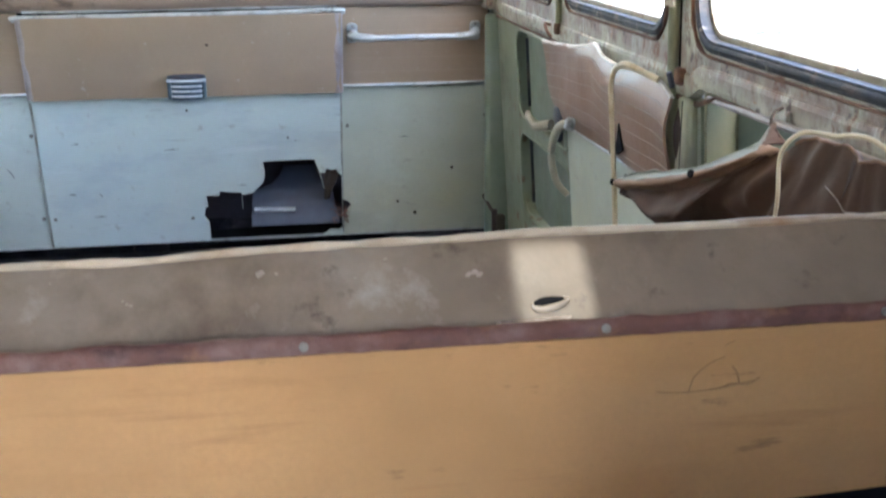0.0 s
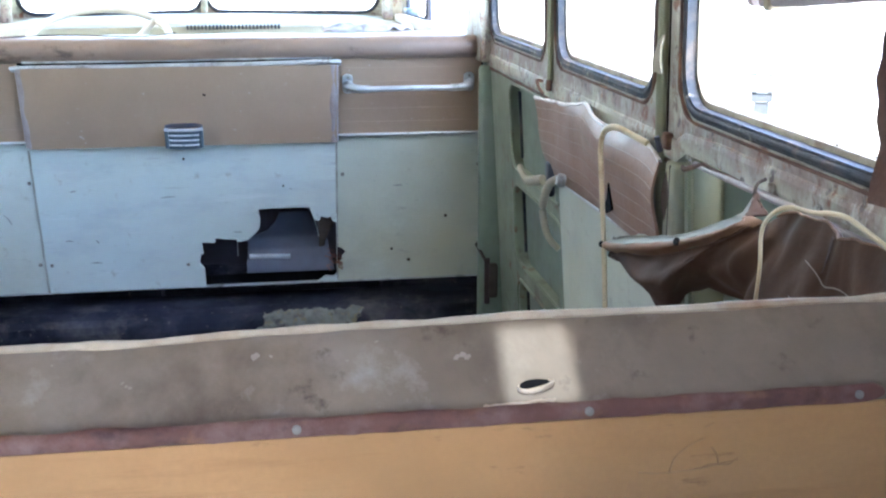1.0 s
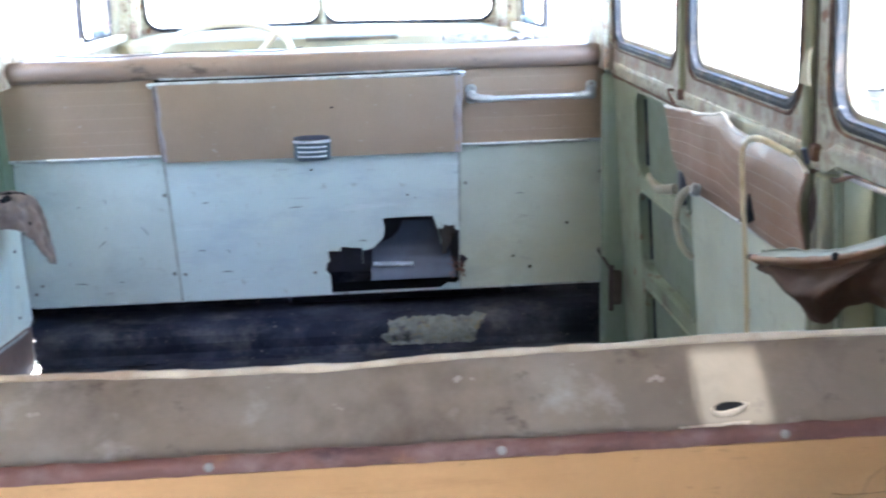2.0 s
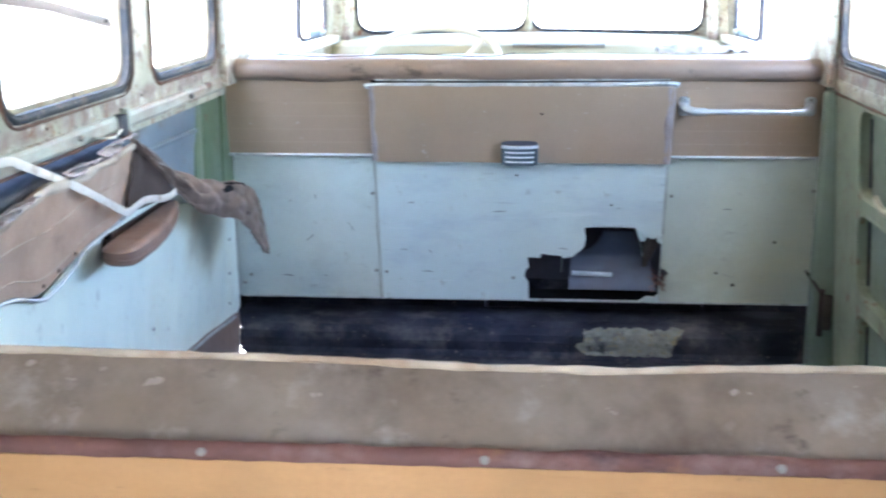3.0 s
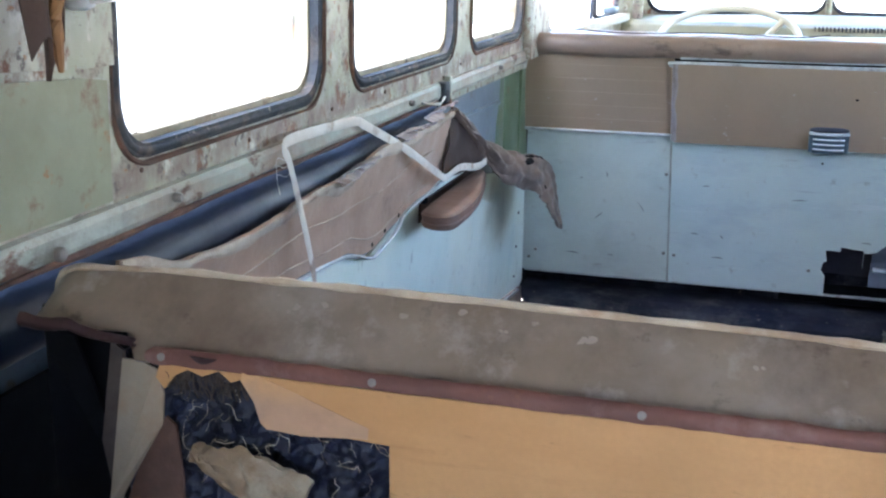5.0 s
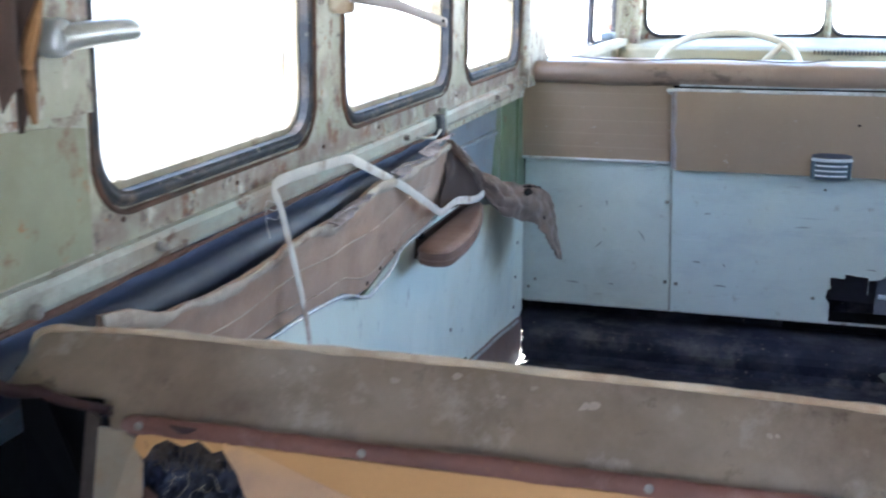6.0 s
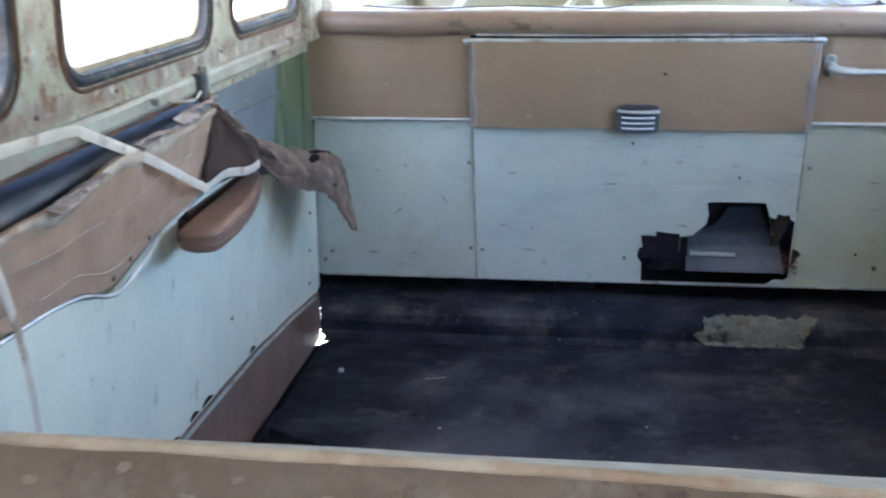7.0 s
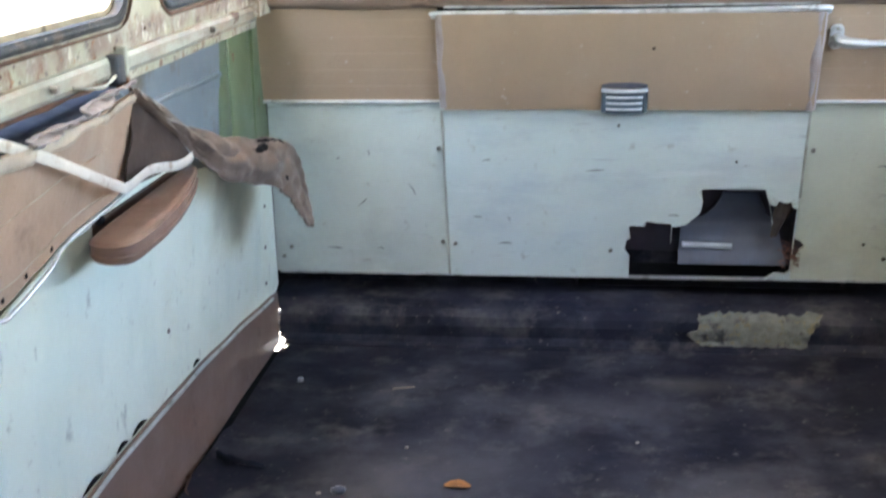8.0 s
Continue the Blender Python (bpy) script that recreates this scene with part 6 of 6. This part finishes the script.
def droop(u, v):
    """The sheet below the roll; it bellies out and is drawn into folds."""
    sag = 0.026 * math.sin(math.pi * v) * (0.3 + 0.7 * math.sin(math.pi * min(1, u * 1.3)))
    fold = 0.020 * math.exp(-((u - 0.52 + 0.10 * v) / 0.035) ** 2) * (0.3 + v)
    return between(RES, RDS, u, v) + Vector((-sag + fold + 0.008 * wave(u * 8, v * 3, 2) + 0.004 * wave(u * 22, v * 5, 6), 0.006 * wave(u * 9, v * 4, 5), 0.003 * wave(u * 26, v * 3, 9)))


def roll_edge(u, v):
    p = between(RBS, RCS, u, v)
    return p + Vector((-0.007 * math.sin(math.pi * v), 0, 0.002 * wave(u * 14, v * 3, 3)))


part("vinyl_sheet", sheet(droop, 120, 20, -0.004), "vinyl_shaded", flap_right, smooth=True)
part("rolled_edge", sheet(roll_edge, 50, 8, -0.004), "vinyl_worn", flap_right, "tan rolled edge, worn pale along its crest", smooth=True)
part("inner_face", sheet(lambda u, v: between(RAS, RBS, u, v) + Vector((0.004 * math.sin(math.pi * v) + 0.003 * wave(u * 11, v * 4, 8), 0, 0.0015 * wave(u * 18, v, 4))), 40, 6, -0.003), "backing", flap_right, "grey-green inner face of the curled vinyl", smooth=True)
part("drawn_corner", sheet(lambda u, v: Vector((0.720, 0.652 - 0.006 * u, 0.757)).lerp(Vector((0.694, 0.628, 0.736)).lerp(Vector((0.702, 0.585, 0.748)), u), v) + Vector((0.006 * math.sin(u * 9) * v + 0.003 * wave(u * 6, v * 5), 0, 0)), 14, 10, 0.002), "vinyl_shaded", flap_right, "gathered corner drawn up to the hook", smooth=True)
part("top_edge", tube([droop(0.45 + 0.55 * k / 40, 0) + Vector((-0.001, 0, 0.001)) for k in range(41)], 0.0013, 6, wob=0.6), "vinyl_worn", flap_right, "pale worn top edge", smooth=True)
for k in range(3):
    part("stitch_line", tube([droop(0.64 + 0.33 * i / 16, 0.18 + 0.17 * k + 0.10 * i / 16) + Vector((-0.0022, 0, 0)) for i in range(17)], 0.0006, 4, wob=0.8), "pale", flap_right)
part("nail_hole", disc(roll_edge(0.52, 0.25) + Vector((-0.001, 0, 0)), (-1, -0.5, 0.4), 0.0050, 0.0015, 8), "black", flap_right)
part("nail_hole", disc((0.630, 0.917, 0.6355), (-1, -0.6, 0.2), 0.0045, 0.002, 8), "black", flap_right)
part("torn_notch", sheet(lambda u, v: droop(0.700 + 0.016 * u, 0.02 + 0.16 * v * (1 - 0.6 * u)) + Vector((-0.0022, 0, 0)), 6, 8, 0.001), "vinyl_dark", flap_right, "dark torn notch at the edge")

tagged(part("piping_loop", tube(smooth_path([(0.705, 1.115, 0.30), (0.703, 1.118, 0.42), (0.702, 1.135, 0.55), (0.700, 1.160, 0.68), (0.700, 1.168, 0.725), (0.701, 1.150, 0.750), (0.706, 1.11, 0.760), (0.716, 1.07, 0.755), (0.728, 1.035, 0.748)], 7), 0.0041, 8, flat=1.25, up=(1, 0, 0), wob=0.1), "loop", smooth=True), "yellowed cream piping looped over the door vinyl", "piping", "loose piping")
LOOPB = [(0.660, 0.506, 0.60), (0.662, 0.509, 0.672), (0.664, 0.508, 0.713), (0.668, 0.519, 0.743), (0.672, 0.520, 0.758), (0.680, 0.513, 0.771), (0.686, 0.497, 0.777), (0.690, 0.460, 0.780), (0.692, 0.432, 0.786), (0.694, 0.406, 0.788), (0.695, 0.378, 0.784), (0.696, 0.344, 0.778), (0.696, 0.28, 0.766)]
tagged(part("piping_loop", tube(smooth_path(LOOPB, 7), 0.0020, 8, flat=1.25, up=(1, 0, 0), wob=0.1), "loop", smooth=True), "yellowed cream piping looped over the drooping vinyl", "piping", "loose piping")
RZ = 0.966
strip_r = root("curtain_rod", "grey-lilac curtain rod across the rear side window", "curtain rod")
part("rod", tube([(0.700, 0.625, RZ), (0.700, 0.53, RZ + 0.004), (0.699, 0.40, RZ + 0.014), (0.698, 0.24, RZ + 0.020)], 0.0085, 10, flat=0.5, wob=0.25), "edging", strip_r, smooth=True)
part("end_knob", disc((0.700, 0.634, RZ), (0, 1, 0), 0.010, 0.014, 12), "edging", strip_r, smooth=True)
part("bracket", box(0.694, 0.596, RZ - 0.012, 0.735, 0.612, RZ + 0.012, 0.004), "channel", strip_r, "grimy bracket", smooth=True)
for y, z0, z1 in ((0.705, 0.955, 0.935), (0.566, 0.945, 0.925)):
    part("dusty_thread", tube(smooth_path([(0.715, y, RZ - 0.01), (0.714, y + 0.004, z0), (0.716, y - 0.003, (z0 + z1) / 2), (0.713, y - 0.006, z1)], 4), lambda t: 0.0003 + 0.0016 * max(0, t - 0.4), 5, wob=0.9), "channel", strip_r)
tagged(part("vinyl_scrap", sheet(lambda u, v: (0.722 - 0.004 * math.sin(math.pi * v), 0.975 + 0.040 * u * (0.15 + 0.85 * v), 0.902 - 0.050 * v + 0.004 * wave(u * 5, v * 4)), 8, 10, 0.003), "channel", smooth=True), "torn greyish vinyl scrap on the door post", "scrap")
hook_r = root("rail_hook", "rusty hook on the waist rail holding the vinyl", "hook")
part("plate", box(0.735, 0.650, 0.756, 0.742, 0.660, 0.768, 0.003), "body", hook_r, smooth=True)
part("knob", tube(smooth_path([(0.732, 0.655, 0.772), (0.722, 0.652, 0.768), (0.718, 0.650, 0.758), (0.722, 0.650, 0.750)], 4), 0.0022, 7, wob=0.6), "fringe", hook_r, smooth=True)
tagged(part("rust_flake", sheet(lambda u, v: (0.712 + 0.010 * u + 0.006 * wave(v * 5, u), 0.408 - 0.030 * u + 0.016 * wave(v * 11, 3) - 0.014 * v, 0.800 + 0.36 * v), 6, 20, 0.005), "rust", smooth=True), "rusty torn post trim beside the rear window", "trim")

# ---- small things on the floor ----
def leaf_point(u, v):
    w = 0.0115 * math.sin(math.pi * (0.03 + 0.94 * u)) ** 0.6 * (1 + 0.12 * wave(u * 7, 2))
    return (-0.315 + 0.046 * u, 1.760 + w * (2 * v - 1), 0.006 + 0.005 * (2 * v - 1) ** 2 * math.sin(math.pi * u) + 0.0015 * wave(u * 11, v * 6))


leaf = tagged(part("dry_leaf", sheet(leaf_point, 18, 10, 0.001), "leaf", smooth=True), "curled dry orange leaf on the rubber mat", "leaf")
random.seed(21)
for k, (x, y, r) in enumerate(((-0.526, 1.722, 0.004), (-0.492, 1.729, 0.011), (-0.07, 1.689, 0.004), (-0.40, 1.90, 0.003), (0.02, 1.95, 0.003))):
    bm = bmesh.new()
    bmesh.ops.create_icosphere(bm, subdivisions=2, radius=r)
    for v in bm.verts:
        v.co = Vector((v.co.x * 1.3, v.co.y, v.co.z * 0.6)) * (1 + 0.35 * wave(v.co.x * 150, v.co.y * 150, k)) + Vector((x, y, r * 0.5))
    tagged(part("crumb", bm, "greymetal" if k == 1 else "pale", smooth=True), "small pale crumb of debris on the rubber mat", "debris", "floor debris")
nut = tagged(part("nut", disc((-0.665, 2.18, 0.003), (0, 0, 1), 0.007, 0.006, 6), "alu"), "small bright nut on the rubber mat", "nut")
tagged(part("straw", tube([(-0.465, 2.150, 0.004), (-0.42, 2.158, 0.006)], 0.0014, 5), "straw"), "thin pale straw on the rubber mat", "straw")
for y0, y1, x0, x1 in ((1.825, 1.805, -0.735, -0.640), (1.625, 1.590, -0.72, -0.65)):
    tagged(part("rubber_scrap", sheet(lambda u, v: (x0 + (x1 - x0) * u, y0 + (y1 - y0) * u + 0.022 * (v - 0.5) * math.sin(math.pi * (0.1 + 0.8 * u)), 0.006 + 0.016 * math.sin(math.pi * v) * (1 - u) + 0.004 * wave(u * 7, v)), 14, 6, 0.003), "rubber", smooth=True), "curled black rubber scrap on the mat", "scrap", "rubber scraps")
wire = tagged(part("wire_end", tube(smooth_path([(-0.752, 1.74, 0.005), (-0.755, 1.725, 0.02), (-0.745, 1.715, 0.03), (-0.75, 1.70, 0.012), (-0.742, 1.69, 0.004)], 5), 0.002, 5), "rust"), "rusty wire end beside the kick strip", "wire")

# ---- outside ----
bm = bmesh.new()
bmesh.ops.create_grid(bm, x_segments=40, y_segments=40, size=400)
bmesh.ops.translate(bm, verts=bm.verts, vec=(0, 0, -0.62))
tagged(part("ground", bm, "ground"), "pale dusty sunlit ground round the bus", "ground", kind="structure")
house = root("outbuilding", "white rendered outbuilding in full sun", "building")
part("wall", box(7.0, 6.0, -0.62, 11.0, 16.0, 3.0, 0.02), "render", house)
part("roof", box(6.7, 5.7, 3.0, 11.3, 16.3, 3.18, 0.03), "render", house)
gatepost = root("gatepost", "grey weathered stone gatepost with a stepped cap", "gatepost", m=pose(4.69, 9.36, 0, 0, 0, -24))
for name, z0, z1, w in (("plinth", -0.62, -0.46, 0.10), ("shaft", -0.46, -0.355, 0.072), ("neck", -0.345, -0.272, 0.098), ("cap", -0.252, -0.105, 0.130), ("top_slab", -0.012, 0.010, 0.135)):
    part(name, box(-w, -w, z0, w, w, z1, 0.008), "boardgrey", gatepost)
part("core", box(-0.05, -0.05, -0.36, 0.05, 0.05, 0.0, 0.005), "render", gatepost, "pale core between the courses")
# unseen wall, added to weaken the light through the left windows
tagged(part("dimming_wall", box(-3.2, -4.0, -0.62, -3.0, 8.0, 3.3, 0.02), "grey_render"), "long grey wall added beside the bus to dim the left windows", "wall", kind="structure")
